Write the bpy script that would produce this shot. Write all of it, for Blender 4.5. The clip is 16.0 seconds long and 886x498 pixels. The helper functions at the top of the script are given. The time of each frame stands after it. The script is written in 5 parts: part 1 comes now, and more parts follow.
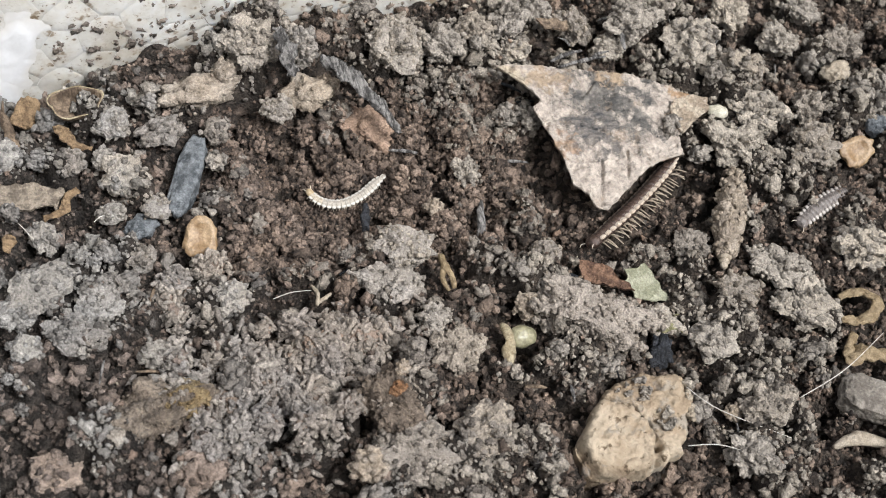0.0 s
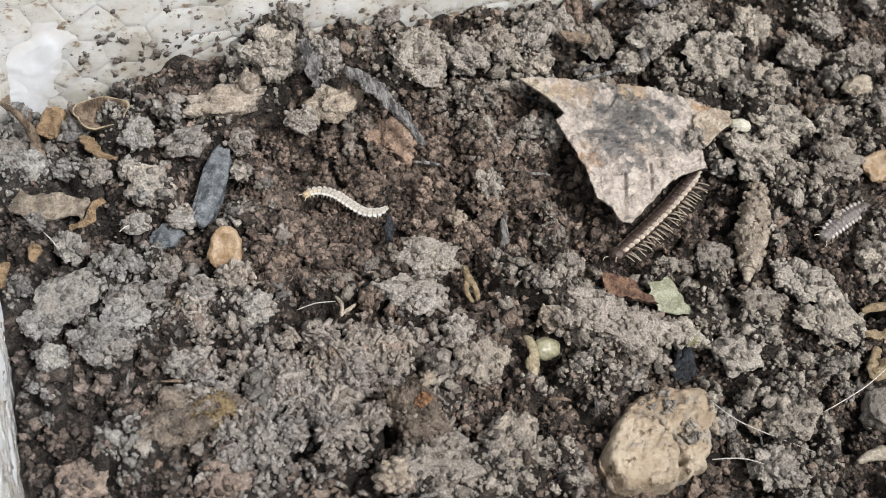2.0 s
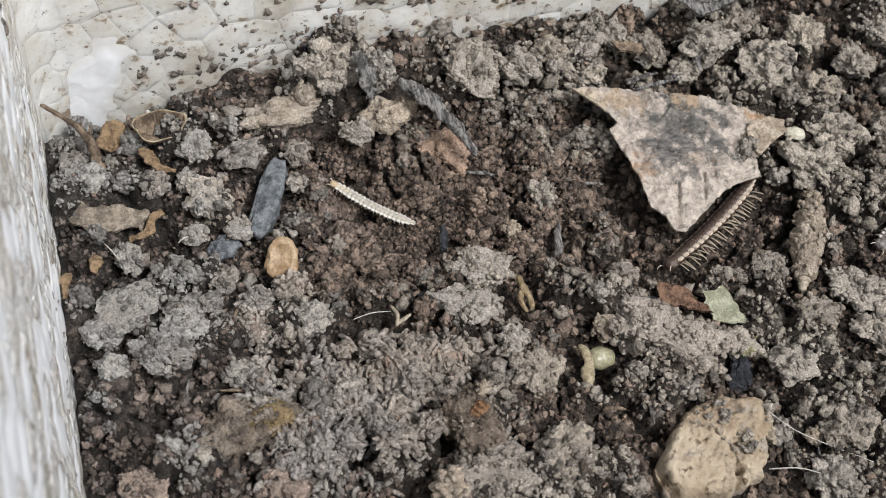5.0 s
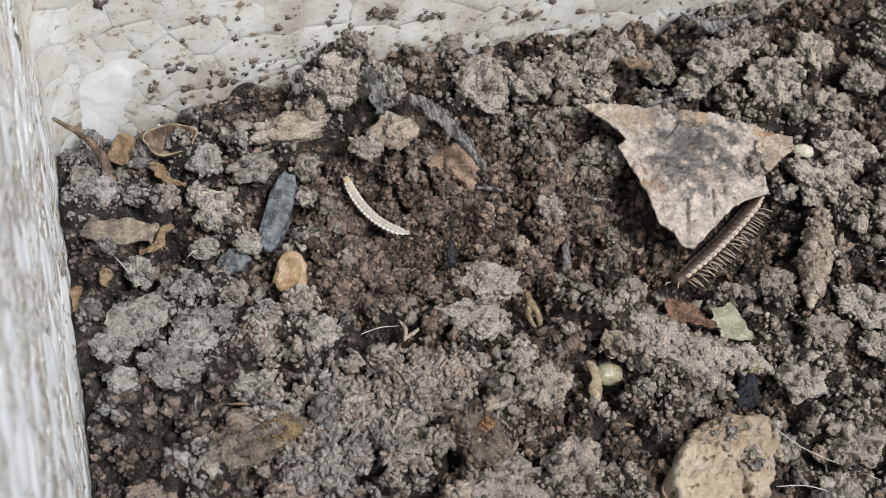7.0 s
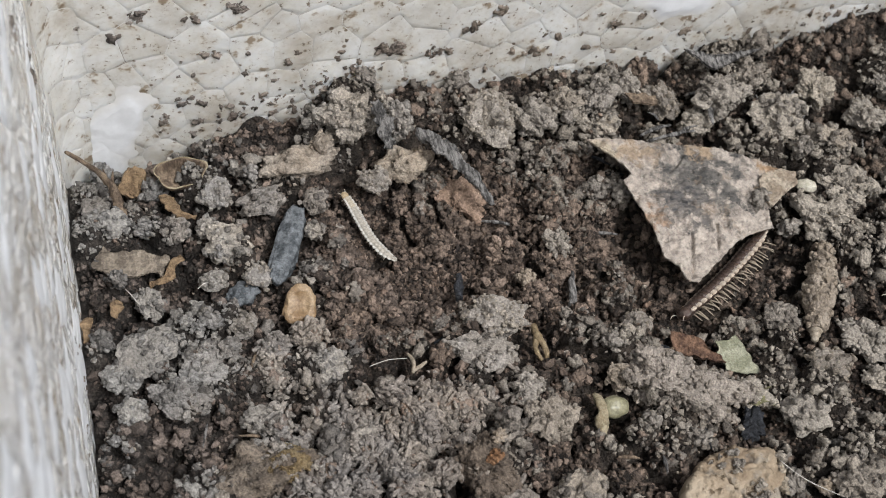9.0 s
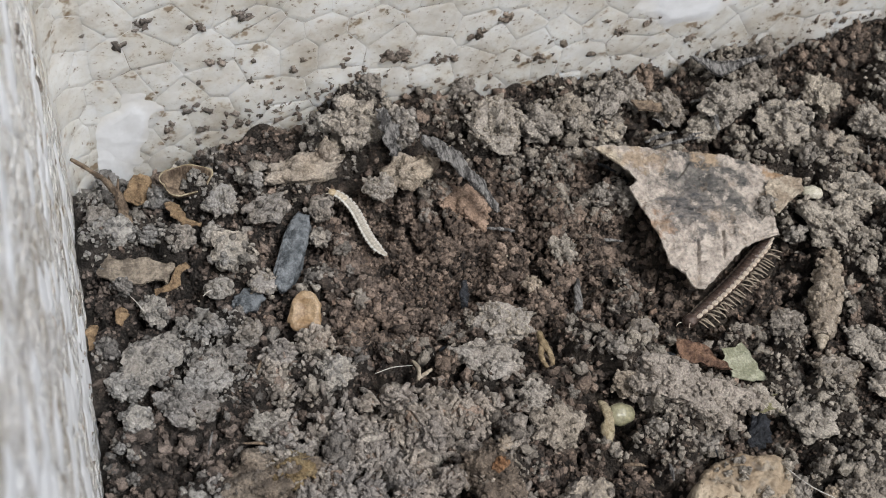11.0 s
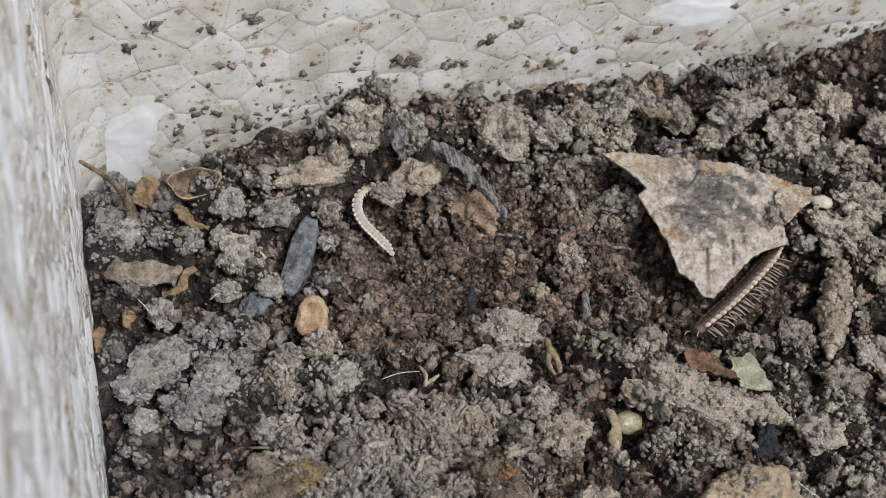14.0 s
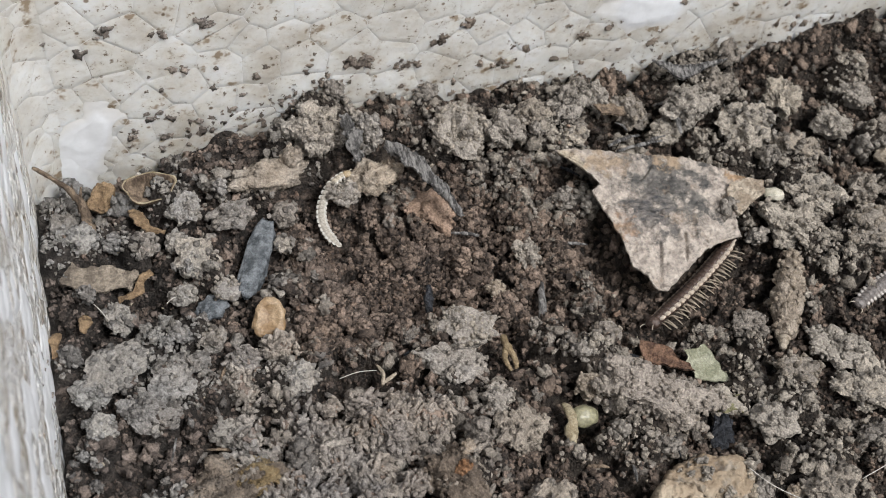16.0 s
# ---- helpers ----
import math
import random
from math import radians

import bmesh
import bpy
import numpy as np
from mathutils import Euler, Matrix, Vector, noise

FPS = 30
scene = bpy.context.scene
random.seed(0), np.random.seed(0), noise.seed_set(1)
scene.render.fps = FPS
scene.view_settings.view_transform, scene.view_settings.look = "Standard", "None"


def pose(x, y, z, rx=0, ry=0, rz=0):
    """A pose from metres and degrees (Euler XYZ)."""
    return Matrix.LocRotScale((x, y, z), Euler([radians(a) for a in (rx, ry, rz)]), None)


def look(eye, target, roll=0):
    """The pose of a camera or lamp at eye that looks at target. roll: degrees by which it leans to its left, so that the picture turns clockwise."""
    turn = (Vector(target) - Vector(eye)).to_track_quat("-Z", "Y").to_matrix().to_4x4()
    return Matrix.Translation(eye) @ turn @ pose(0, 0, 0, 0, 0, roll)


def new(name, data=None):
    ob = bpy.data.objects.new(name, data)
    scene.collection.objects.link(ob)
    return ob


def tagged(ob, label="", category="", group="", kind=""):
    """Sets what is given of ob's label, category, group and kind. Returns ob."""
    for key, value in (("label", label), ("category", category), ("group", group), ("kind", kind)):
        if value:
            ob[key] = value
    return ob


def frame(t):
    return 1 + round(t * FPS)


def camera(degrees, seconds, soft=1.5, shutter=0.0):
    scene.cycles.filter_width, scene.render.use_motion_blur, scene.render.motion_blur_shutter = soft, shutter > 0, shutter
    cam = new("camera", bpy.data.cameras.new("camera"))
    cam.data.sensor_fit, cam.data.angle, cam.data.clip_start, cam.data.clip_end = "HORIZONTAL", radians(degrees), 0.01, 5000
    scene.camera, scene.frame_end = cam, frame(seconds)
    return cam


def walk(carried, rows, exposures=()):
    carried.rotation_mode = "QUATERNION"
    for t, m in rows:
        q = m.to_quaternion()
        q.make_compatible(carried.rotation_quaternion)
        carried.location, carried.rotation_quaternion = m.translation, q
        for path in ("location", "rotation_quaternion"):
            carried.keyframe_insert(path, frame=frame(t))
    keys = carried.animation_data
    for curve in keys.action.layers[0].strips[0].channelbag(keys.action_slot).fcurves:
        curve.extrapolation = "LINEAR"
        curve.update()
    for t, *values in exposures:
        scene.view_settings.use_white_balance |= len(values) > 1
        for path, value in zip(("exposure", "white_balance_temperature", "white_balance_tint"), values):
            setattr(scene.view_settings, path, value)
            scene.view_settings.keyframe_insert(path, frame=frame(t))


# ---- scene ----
# One unit of the tables below is a millimetre.
MM = 0.001
cam = camera(38.7, 16.0, soft=0.95)
cam.data.dof.use_dof, cam.data.dof.focus_distance, cam.data.dof.aperture_fstop = True, 0.166, 44.0
PATH = [
    (0, -42.74, -79.50, 139.84, 32.02, -7.71, -16.16),
    (0.5, -42.87, -79.60, 139.70, 32.14, -8.02, -16.13),
    (1, -43.89, -79.31, 139.68, 32.35, -7.96, -16.11),
    (1.5, -44.52, -79.06, 139.77, 32.40, -7.45, -15.78),
    (2, -44.86, -79.09, 139.70, 32.52, -7.62, -15.68),
    (2.5, -44.80, -79.10, 139.57, 32.58, -7.65, -15.68),
    (3, -44.57, -79.62, 139.40, 32.56, -6.43, -15.04),
    (3.5, -44.83, -79.36, 139.58, 32.55, -5.82, -14.76),
    (4, -45.48, -79.14, 139.81, 32.57, -5.93, -14.88),
    (6.5, -46.45, -79.17, 141.10, 33.30, -5.55, -14.32),
    (7, -46.25, -79.15, 141.04, 33.34, -5.64, -14.22),
    (7.5, -46.74, -79.30, 141.86, 33.94, -5.78, -14.19),
    (8, -47.27, -79.47, 142.16, 34.28, -5.82, -14.16),
    (8.5, -47.99, -79.25, 142.46, 34.50, -5.91, -14.19),
    (11, -47.87, -79.13, 142.30, 34.99, -5.63, -14.06),
    (11.5, -48.14, -78.92, 142.25, 34.98, -5.54, -14.05),
    (12, -48.42, -78.90, 141.94, 35.06, -5.34, -13.85),
    (12.5, -47.95, -79.05, 142.02, 35.11, -5.36, -13.85),
    (13, -48.97, -78.71, 141.98, 35.14, -5.60, -13.69),
    (13.5, -49.52, -78.59, 142.31, 35.15, -5.81, -13.43),
    (14, -48.25, -78.57, 142.07, 35.10, -5.83, -13.43),
    (14.5, -47.05, -78.86, 142.13, 35.10, -5.73, -13.46),
    (15, -45.10, -79.18, 142.16, 35.11, -5.33, -14.02),
    (15.5, -44.04, -79.60, 142.56, 35.17, -5.21, -14.38),
    (16, -45.90, -80.31, 142.84, 35.42, -6.02, -15.06),
]
# the clip darkens a little as the white walls come into view
EXPOSURES = [(0, 1.38), (1.5, 1.29), (3.5, 1.19), (6.5, 1.05), (7.0, 1.07), (8.5, 0.94), (11.0, 0.87), (13.0, 0.87), (13.5, 0.80), (14.0, 0.86), (14.5, 0.91), (16.0, 0.97)]
walk(cam, [(t, pose(x * MM, y * MM, z * MM, rx, ry, rz)) for t, x, y, z, rx, ry, rz in PATH], EXPOSURES)

# ---- light: a bright overcast sky over an open box ----
SUN_ELEVATION, SUN_AZIMUTH = 60.0, -55.0   # degrees; azimuth counted from +x towards +y
world = bpy.data.worlds.new("overcast_sky")
scene.world = world
world.use_nodes = True
wn, wl = world.node_tree.nodes, world.node_tree.links
sky = wn.new("ShaderNodeTexSky")
sky.sky_type, sky.sun_disc = "NISHITA", False
sky.sun_elevation, sky.sun_rotation = radians(SUN_ELEVATION), radians(90 - SUN_AZIMUTH)
sky.air_density, sky.dust_density, sky.ozone_density = 1.0, 3.0, 1.0
cloud = wn.new("ShaderNodeHueSaturation")
cloud.inputs["Saturation"].default_value = 0.45
wl.new(sky.outputs["Color"], cloud.inputs["Color"])
wl.new(cloud.outputs["Color"], wn["Background"].inputs["Color"])
wn["Background"].inputs["Strength"].default_value = 0.105
sun = new("sun", bpy.data.lights.new("sun", "SUN"))
sun.data.energy, sun.data.angle, sun.data.color = 2.0, radians(18), (0.97, 0.985, 1.0)
az, el = radians(SUN_AZIMUTH), radians(SUN_ELEVATION)
sun.matrix_world = look((0.4 * math.cos(az) * math.cos(el), 0.4 * math.sin(az) * math.cos(el), 0.4 * math.sin(el)), (0, 0, 0))


# ---- materials ----
def material(name, rough=0.9, spec=0.3):
    m = bpy.data.materials.new(name)
    m.use_nodes = True
    b = m.node_tree.nodes["Principled BSDF"]
    b.inputs["Roughness"].default_value = rough
    b.inputs["Specular IOR Level"].default_value = spec
    return m, m.node_tree.nodes, m.node_tree.links, b


def noise_node(m, scale, detail=4.0, rough=0.6, offset=(0, 0, 0), stretch=(1, 1, 1), space="Object"):
    """Noise whose scale is in cycles per millimetre."""
    n, l = m.node_tree.nodes, m.node_tree.links
    tc, mp, nz = n.new("ShaderNodeTexCoord"), n.new("ShaderNodeMapping"), n.new("ShaderNodeTexNoise")
    mp.inputs["Location"].default_value = offset
    mp.inputs["Scale"].default_value = [s / MM for s in stretch]
    nz.inputs["Scale"].default_value, nz.inputs["Detail"].default_value, nz.inputs["Roughness"].default_value = scale, detail, rough
    l.new(n.new("ShaderNodeNewGeometry").outputs["Position"] if space == "World" else tc.outputs[space], mp.inputs["Vector"])
    l.new(mp.outputs["Vector"], nz.inputs["Vector"])
    wide = n.new("ShaderNodeMath")
    wide.operation, wide.use_clamp = "MULTIPLY_ADD", True
    gain = 1.6 + 0.22 * detail
    wide.inputs[1].default_value, wide.inputs[2].default_value = gain, 0.5 - 0.5 * gain
    l.new(nz.outputs["Fac"], wide.inputs[0])
    return wide.outputs[0]


def ramp(m, fac, *stops):
    r = m.node_tree.nodes.new("ShaderNodeValToRGB")
    e = r.color_ramp.elements
    while len(e) < len(stops):
        e.new(0.5)
    for el_, (p, c) in zip(e, stops):
        el_.position, el_.color = p, (*c, 1)
    m.node_tree.links.new(fac, r.inputs["Fac"])
    return r.outputs["Color"]


def mixed(m, a, b, fac, mode="MIX"):
    x = m.node_tree.nodes.new("ShaderNodeMix")
    x.data_type, x.blend_type = "RGBA", mode
    for sock, v in ((x.inputs[6], a), (x.inputs[7], b), (x.inputs[0], fac)):
        if isinstance(v, (int, float)):
            sock.default_value = v
        elif isinstance(v, tuple):
            sock.default_value = (*v, 1)
        else:
            m.node_tree.links.new(v, sock)
    return x.outputs[2]


def bump(m, fac, depth, strength=1.0):
    """Relief of that many millimetres."""
    n, l = m.node_tree.nodes, m.node_tree.links
    b = n.new("ShaderNodeBump")
    b.inputs["Strength"].default_value, b.inputs["Distance"].default_value = strength, depth * MM
    l.new(fac, b.inputs["Height"])
    l.new(b.outputs["Normal"], n["Principled BSDF"].inputs["Normal"])


def island(m):
    return m.node_tree.nodes.new("ShaderNodeNewGeometry").outputs["Random Per Island"]


def each(m):
    return m.node_tree.nodes.new("ShaderNodeObjectInfo").outputs["Random"]


def granules(m, scale, fine):
    """Height of a surface of small rounded granules with grit on them."""
    n, l = m.node_tree.nodes, m.node_tree.links
    tc, mp, vo, sub, add = n.new("ShaderNodeTexCoord"), n.new("ShaderNodeMapping"), n.new("ShaderNodeTexVoronoi"), n.new("ShaderNodeMath"), n.new("ShaderNodeMath")
    warp, push = n.new("ShaderNodeTexNoise"), n.new("ShaderNodeVectorMath")
    mp.inputs["Scale"].default_value = (1 / MM,) * 3
    l.new(tc.outputs["Object"], mp.inputs["Vector"])
    warp.inputs["Scale"].default_value, warp.inputs["Detail"].default_value = 1.4, 2.0
    l.new(mp.outputs["Vector"], warp.inputs["Vector"])
    push.operation, push.inputs["Scale"].default_value = "SCALE", 0.7
    l.new(warp.outputs["Color"], push.inputs[0])
    both = n.new("ShaderNodeVectorMath")
    l.new(mp.outputs["Vector"], both.inputs[0])
    l.new(push.outputs["Vector"], both.inputs[1])
    vo.feature, vo.inputs["Scale"].default_value = "SMOOTH_F1", scale
    vo.inputs["Smoothness"].default_value = 0.3
    l.new(both.outputs["Vector"], vo.inputs["Vector"])
    sub.operation, sub.inputs[0].default_value = "SUBTRACT", 1.0
    l.new(vo.outputs["Distance"], sub.inputs[1])
    add.operation, add.inputs[1].default_value = "MULTIPLY_ADD", fine
    l.new(noise_node(m, 3.0, 4, 0.6), add.inputs[0])
    l.new(sub.outputs[0], add.inputs[2])
    return add.outputs[0]


def soil_material(name, dark, mid, pale, spread=0.45, spec=0.35, relief=0.2):
    """Crumbly earth: every crumb has its own tone, with grain and dust on it."""
    m, n, l, b = material(name, 0.8, spec)
    tone = ramp(m, island(m), (0.0, dark), (0.36, mid), (0.95, pale))
    dust = ramp(m, noise_node(m, 0.5, 4, 0.6), (0.1, dark), (0.45, mid), (0.9, pale))
    both = mixed(m, tone, dust, spread)
    fleck = ramp(m, noise_node(m, 3.2, 4, 0.7), (0.2, (0.66, 0.66, 0.66)), (0.8, (1.22, 1.22, 1.22)))
    place, side, drift = n.new("ShaderNodeSeparateXYZ"), n.new("ShaderNodeMapRange"), n.new("ShaderNodeMath")
    l.new(n.new("ShaderNodeNewGeometry").outputs["Position"], place.inputs[0])
    side.inputs["From Min"].default_value, side.inputs["From Max"].default_value = -0.055, 0.05
    l.new(place.outputs["X"], side.inputs["Value"])
    drift.operation, drift.inputs[1].default_value = "MULTIPLY_ADD", 0.5
    l.new(noise_node(m, 0.13, 3, 0.6, (4, 8, 2), space="World"), drift.inputs[0])
    l.new(side.outputs["Result"], drift.inputs[2])
    # greyish by the one wall, more and more yellowish away from it
    hue = ramp(m, drift.outputs[0], (0.25, (0.93, 1.0, 1.075)), (0.65, (1.005, 1.0, 0.985)), (1.0, (1.005, 1.0, 0.965)))
    own = ramp(m, each(m), (0.0, (0.87, 0.875, 0.89)), (0.6, (1.0, 1.0, 0.99)), (1.0, (1.1, 1.075, 1.02)))
    l.new(mixed(m, mixed(m, mixed(m, both, fleck, 1.0, "MULTIPLY"), hue, 1.0, "MULTIPLY"), own, 1.0, "MULTIPLY"), b.inputs["Base Color"])
    bump(m, granules(m, 3.0, 0.9), relief)
    return m


def plain_material(name, a, b_, scale, rough=0.8, depth=0.1, spec=0.3, stretch=(1, 1, 1), detail=5):
    m, n, l, b = material(name, rough, spec)
    f = noise_node(m, scale, detail, 0.65, stretch=stretch)
    c = ramp(m, f, (0.3, a), (0.7, b_))
    fine = ramp(m, noise_node(m, scale * 7, 3, 0.6, stretch=stretch), (0.2, (0.75, 0.75, 0.75)), (0.8, (1.15, 1.15, 1.15)))
    l.new(mixed(m, c, fine, 1.0, "MULTIPLY"), b.inputs["Base Color"])
    bump(m, noise_node(m, scale * 3, 4, 0.6, stretch=stretch), depth)
    return m


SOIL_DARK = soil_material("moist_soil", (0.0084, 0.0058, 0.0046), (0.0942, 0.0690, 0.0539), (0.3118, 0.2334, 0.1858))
# moist fines between larger crumbs, darkened to put gap shade into their colour
SOIL_FINE_SHADE = soil_material("fine_gap_shade_soil", (0.0055, 0.0038, 0.0029), (0.0379, 0.0265, 0.0204), (0.1735, 0.1239, 0.0958))
# moist soil, made near black to put the shade of gaps into its colour
SOIL_GAP_SHADE = soil_material("moist_gap_shade_soil", (0.0087, 0.0071, 0.0059), (0.0312, 0.0247, 0.0203), (0.0954, 0.0759, 0.0630), 0.8, 0.25, 0.5)
SOIL_MID = soil_material("soil", (0.0456, 0.0384, 0.0329), (0.1420, 0.1220, 0.1040), (0.3000, 0.2630, 0.2270))
SOIL_PALE = soil_material("dry_soil", (0.1105, 0.0969, 0.0833), (0.1950, 0.1721, 0.1491), (0.3500, 0.3141, 0.2770))
SOIL_CAST = soil_material("dry_pinkish_soil", (0.1176, 0.0993, 0.0852), (0.2177, 0.1868, 0.1607), (0.3290, 0.2868, 0.2508), 0.35)
SOIL_TAN = soil_material("tan_soil", (0.1159, 0.0918, 0.0709), (0.2415, 0.1980, 0.1569), (0.3381, 0.2879, 0.2363), 0.85, 0.25, 0.14)
SOIL_STAIN = soil_material("brown_soil_specks", (0.0600, 0.0470, 0.0380), (0.1750, 0.1400, 0.1140), (0.3200, 0.2600, 0.2120))
SOIL_CLAY = soil_material("stained_clay", (0.045, 0.034, 0.026), (0.125, 0.096, 0.073), (0.21, 0.165, 0.128), 0.85, 0.35, 0.25)
SOIL_OCHRE = soil_material("ochre_clay", (0.08, 0.052, 0.025), (0.17, 0.115, 0.055), (0.27, 0.2, 0.11), 0.85, 0.3, 0.25)
SOIL_ORANGE = soil_material("orange_rust", (0.07, 0.035, 0.018), (0.155, 0.08, 0.04), (0.24, 0.135, 0.075), 0.8, 0.3, 0.2)
SOIL_RUST = soil_material("rusty_soil", (0.0945, 0.0630, 0.0462), (0.2093, 0.1424, 0.1057), (0.3375, 0.2457, 0.1920), 0.8, 0.25, 0.18)


def dots(m, scale, radius):
    """Scattered small brown dirt dots, some of them missing."""
    n, l = m.node_tree.nodes, m.node_tree.links
    tc, mp, vo, pick, reach = n.new("ShaderNodeTexCoord"), n.new("ShaderNodeMapping"), n.new("ShaderNodeTexVoronoi"), n.new("ShaderNodeSeparateColor"), n.new("ShaderNodeMath")
    mp.inputs["Scale"].default_value = (1 / MM,) * 3
    vo.inputs["Scale"].default_value = scale
    l.new(tc.outputs["Object"], mp.inputs["Vector"])
    l.new(mp.outputs["Vector"], vo.inputs["Vector"])
    l.new(vo.outputs["Color"], pick.inputs[0])
    reach.operation = "MULTIPLY_ADD"
    reach.inputs[1].default_value = radius * 2
    l.new(pick.outputs[0], reach.inputs[0])
    l.new(vo.outputs["Distance"], reach.inputs[2])
    return ramp(m, reach.outputs[0], (radius * 0.9, (0.33, 0.26, 0.20)), (radius * 1.5, (1, 1, 1)))


def foam_material(name="white_foam", rough=0.34, relief=0.4, depth=0.1, paler=0.0):
    m, n, l, b = material(name, rough, 0.45)
    base = ramp(m, noise_node(m, 0.1, 5, 0.6), (0.1, (0.46, 0.43, 0.38)), (0.42, (0.585 + paler, 0.575 + paler, 0.543 + 1.3 * paler)), (0.9, (0.685 + paler, 0.69 + paler, 0.678 + 1.3 * paler)))
    tone = ramp(m, each(m), (0.0, (0.92, 0.91, 0.89)), (1.0, (1.0, 1.0, 1.0)))
    specks = ramp(m, noise_node(m, 1.1, 5, 0.72), (0.07, (0.28, 0.22, 0.17)), (0.17, (0.90, 0.88, 0.85)), (0.5, (1, 1, 1)))
    blots = ramp(m, noise_node(m, 0.35, 3, 0.6, (5, 2, 9)), (0.08, (0.46, 0.37, 0.28)), (0.25, (0.97, 0.95, 0.92)), (0.5, (1, 1, 1)))
    c = mixed(m, mixed(m, mixed(m, base, tone, 1.0, "MULTIPLY"), specks, 1.0, "MULTIPLY"), blots, 1.0, "MULTIPLY")
    l.new(mixed(m, c, dots(m, 0.55, 0.16), 1.0, "MULTIPLY"), b.inputs["Base Color"])
    bump(m, noise_node(m, relief, 3, 0.5), depth)
    b.inputs["Subsurface Weight"].default_value, b.inputs["Subsurface Scale"].default_value = 0.6 - 0.5 * depth, 2.0 * MM
    b.inputs["Subsurface Radius"].default_value = (1.0, 0.9, 0.75)
    return m


FOAM = foam_material()
FOAM_ROUGH = foam_material("weathered_foam", 0.22, 0.8, 0.7, 0.045)


# white foam for the beads that stand for glints
def glint_foam_material():
    m, n, l, b = material("glint_white_foam", 0.5, 0.4)
    l.new(ramp(m, noise_node(m, 0.35, 3, 0.5), (0.1, (0.61, 0.617, 0.625)), (0.9, (0.72, 0.73, 0.745))), b.inputs["Base Color"])
    bump(m, noise_node(m, 0.5, 3, 0.5), 0.12)
    return m


FOAM_GLINT = glint_foam_material()


def broken_foam_material():
    """Clean foam that fades into the dirty skin where the broken patch runs out flush with the wall."""
    m, n, l, b = material("broken_foam", 0.5, 0.4)
    tc, axes, depth = n.new("ShaderNodeTexCoord"), n.new("ShaderNodeSeparateXYZ"), n.new("ShaderNodeMapRange")
    l.new(tc.outputs["Object"], axes.inputs[0])
    l.new(axes.outputs["Y"], depth.inputs["Value"])
    depth.inputs["From Min"].default_value, depth.inputs["From Max"].default_value = (BACK + 0.0) * MM, (BACK - 0.17) * MM
    white = ramp(m, noise_node(m, 0.35, 3, 0.5), (0.1, (0.61, 0.617, 0.625)), (0.9, (0.72, 0.73, 0.745)))
    l.new(mixed(m, (0.60, 0.585, 0.555), white, depth.outputs["Result"]), b.inputs["Base Color"])
    bump(m, noise_node(m, 0.3, 3, 0.5), 0.12)
    return m


def seam_material():
    m, n, l, b = material("foam_seam", 0.7, 0.3)
    l.new(ramp(m, noise_node(m, 0.16, 4, 0.6, (1, 7, 3)), (0.14, (0.16, 0.125, 0.095)), (0.28, (0.42, 0.39, 0.345)), (0.42, (0.60, 0.585, 0.555))), b.inputs["Base Color"])
    return m


FOAM_SEAM = seam_material()


# ---- mesh helpers ----
def mesh_object(name, verts, faces, mat, parent=None, smooth=True):
    """One mesh object from millimetre coordinates."""
    me = bpy.data.meshes.new(name)
    me.from_pydata((np.asarray(verts, float) * MM).tolist(), [], faces if isinstance(faces, list) else faces.tolist())
    me.materials.append(mat)
    if smooth:
        me.polygons.foreach_set("use_smooth", [True] * len(me.polygons))
    ob = new(name, me)
    ob.parent = parent
    return ob


def part(name, bm, mat, parent, label="", smooth=True):
    """A bmesh in millimetres as one mesh object under a thing or a part."""
    me = bpy.data.meshes.new(name)
    bmesh.ops.scale(bm, vec=(MM, MM, MM), verts=bm.verts)
    bm.to_mesh(me)
    bm.free()
    me.materials.append(mat)
    if smooth:
        me.polygons.foreach_set("use_smooth", [True] * len(me.polygons))
    ob = new(name, me)
    ob.parent = parent
    return tagged(ob, label)


def empty(name, x=0.0, y=0.0, z=0.0, rz=0.0, rx=0.0, ry=0.0):
    ob = new(name)
    ob.matrix_basis = pose(x * MM, y * MM, z * MM, rx, ry, rz)
    return ob


def ball(level):
    bm = bmesh.new()
    bmesh.ops.create_icosphere(bm, subdivisions=level, radius=1.0)
    v = np.array([p.co[:] for p in bm.verts])
    f = np.array([[p.index for p in q.verts] for q in bm.faces])
    bm.free()
    return v, f


BALL1, BALL2, BALL3, BALL4, BALL5 = ball(1), ball(2), ball(3), ball(4), ball(5)
rng = np.random.default_rng(7)


def lumpy(base, amount, freq, seed, stretch=(1, 1, 1)):
    """A ball pushed about by noise."""
    v, f = base
    out = np.empty_like(v)
    for i, p in enumerate(v):
        q = Vector(p) * freq + Vector((seed * 7.3, seed * 3.1, seed * 1.7))
        k = 1 + amount * (noise.noise(q) + 0.5 * noise.noise(q * 2.3))
        out[i] = p * k
    return out * np.array(stretch), f


CRUMBS = [lumpy(BALL2, 1.0, 1.6, s, (1, 0.55 + 0.45 * ((s * 37) % 10) / 10, 0.55 + 0.4 * ((s * 53) % 10) / 10)) for s in range(20)]
GRAINS = [lumpy(BALL1, 0.8, 1.6, 120 + s, (1.15, 0.8, 0.65)) for s in range(16)]
FINES = [lumpy(BALL1, 0.7, 1.6, 420 + s, (1.2, 0.95, 0.75)) for s in range(12)]
ROUNDS = [lumpy(BALL2, 1.0, 1.7, 460 + s, (1.1 + 0.05 * (s % 5), 0.92, 0.66 + 0.06 * (s % 4))) for s in range(20)]
BEADS = [lumpy(BALL2, 0.6, 1.4, 520 + s, (1.12, 0.92, 0.72)) for s in range(16)]
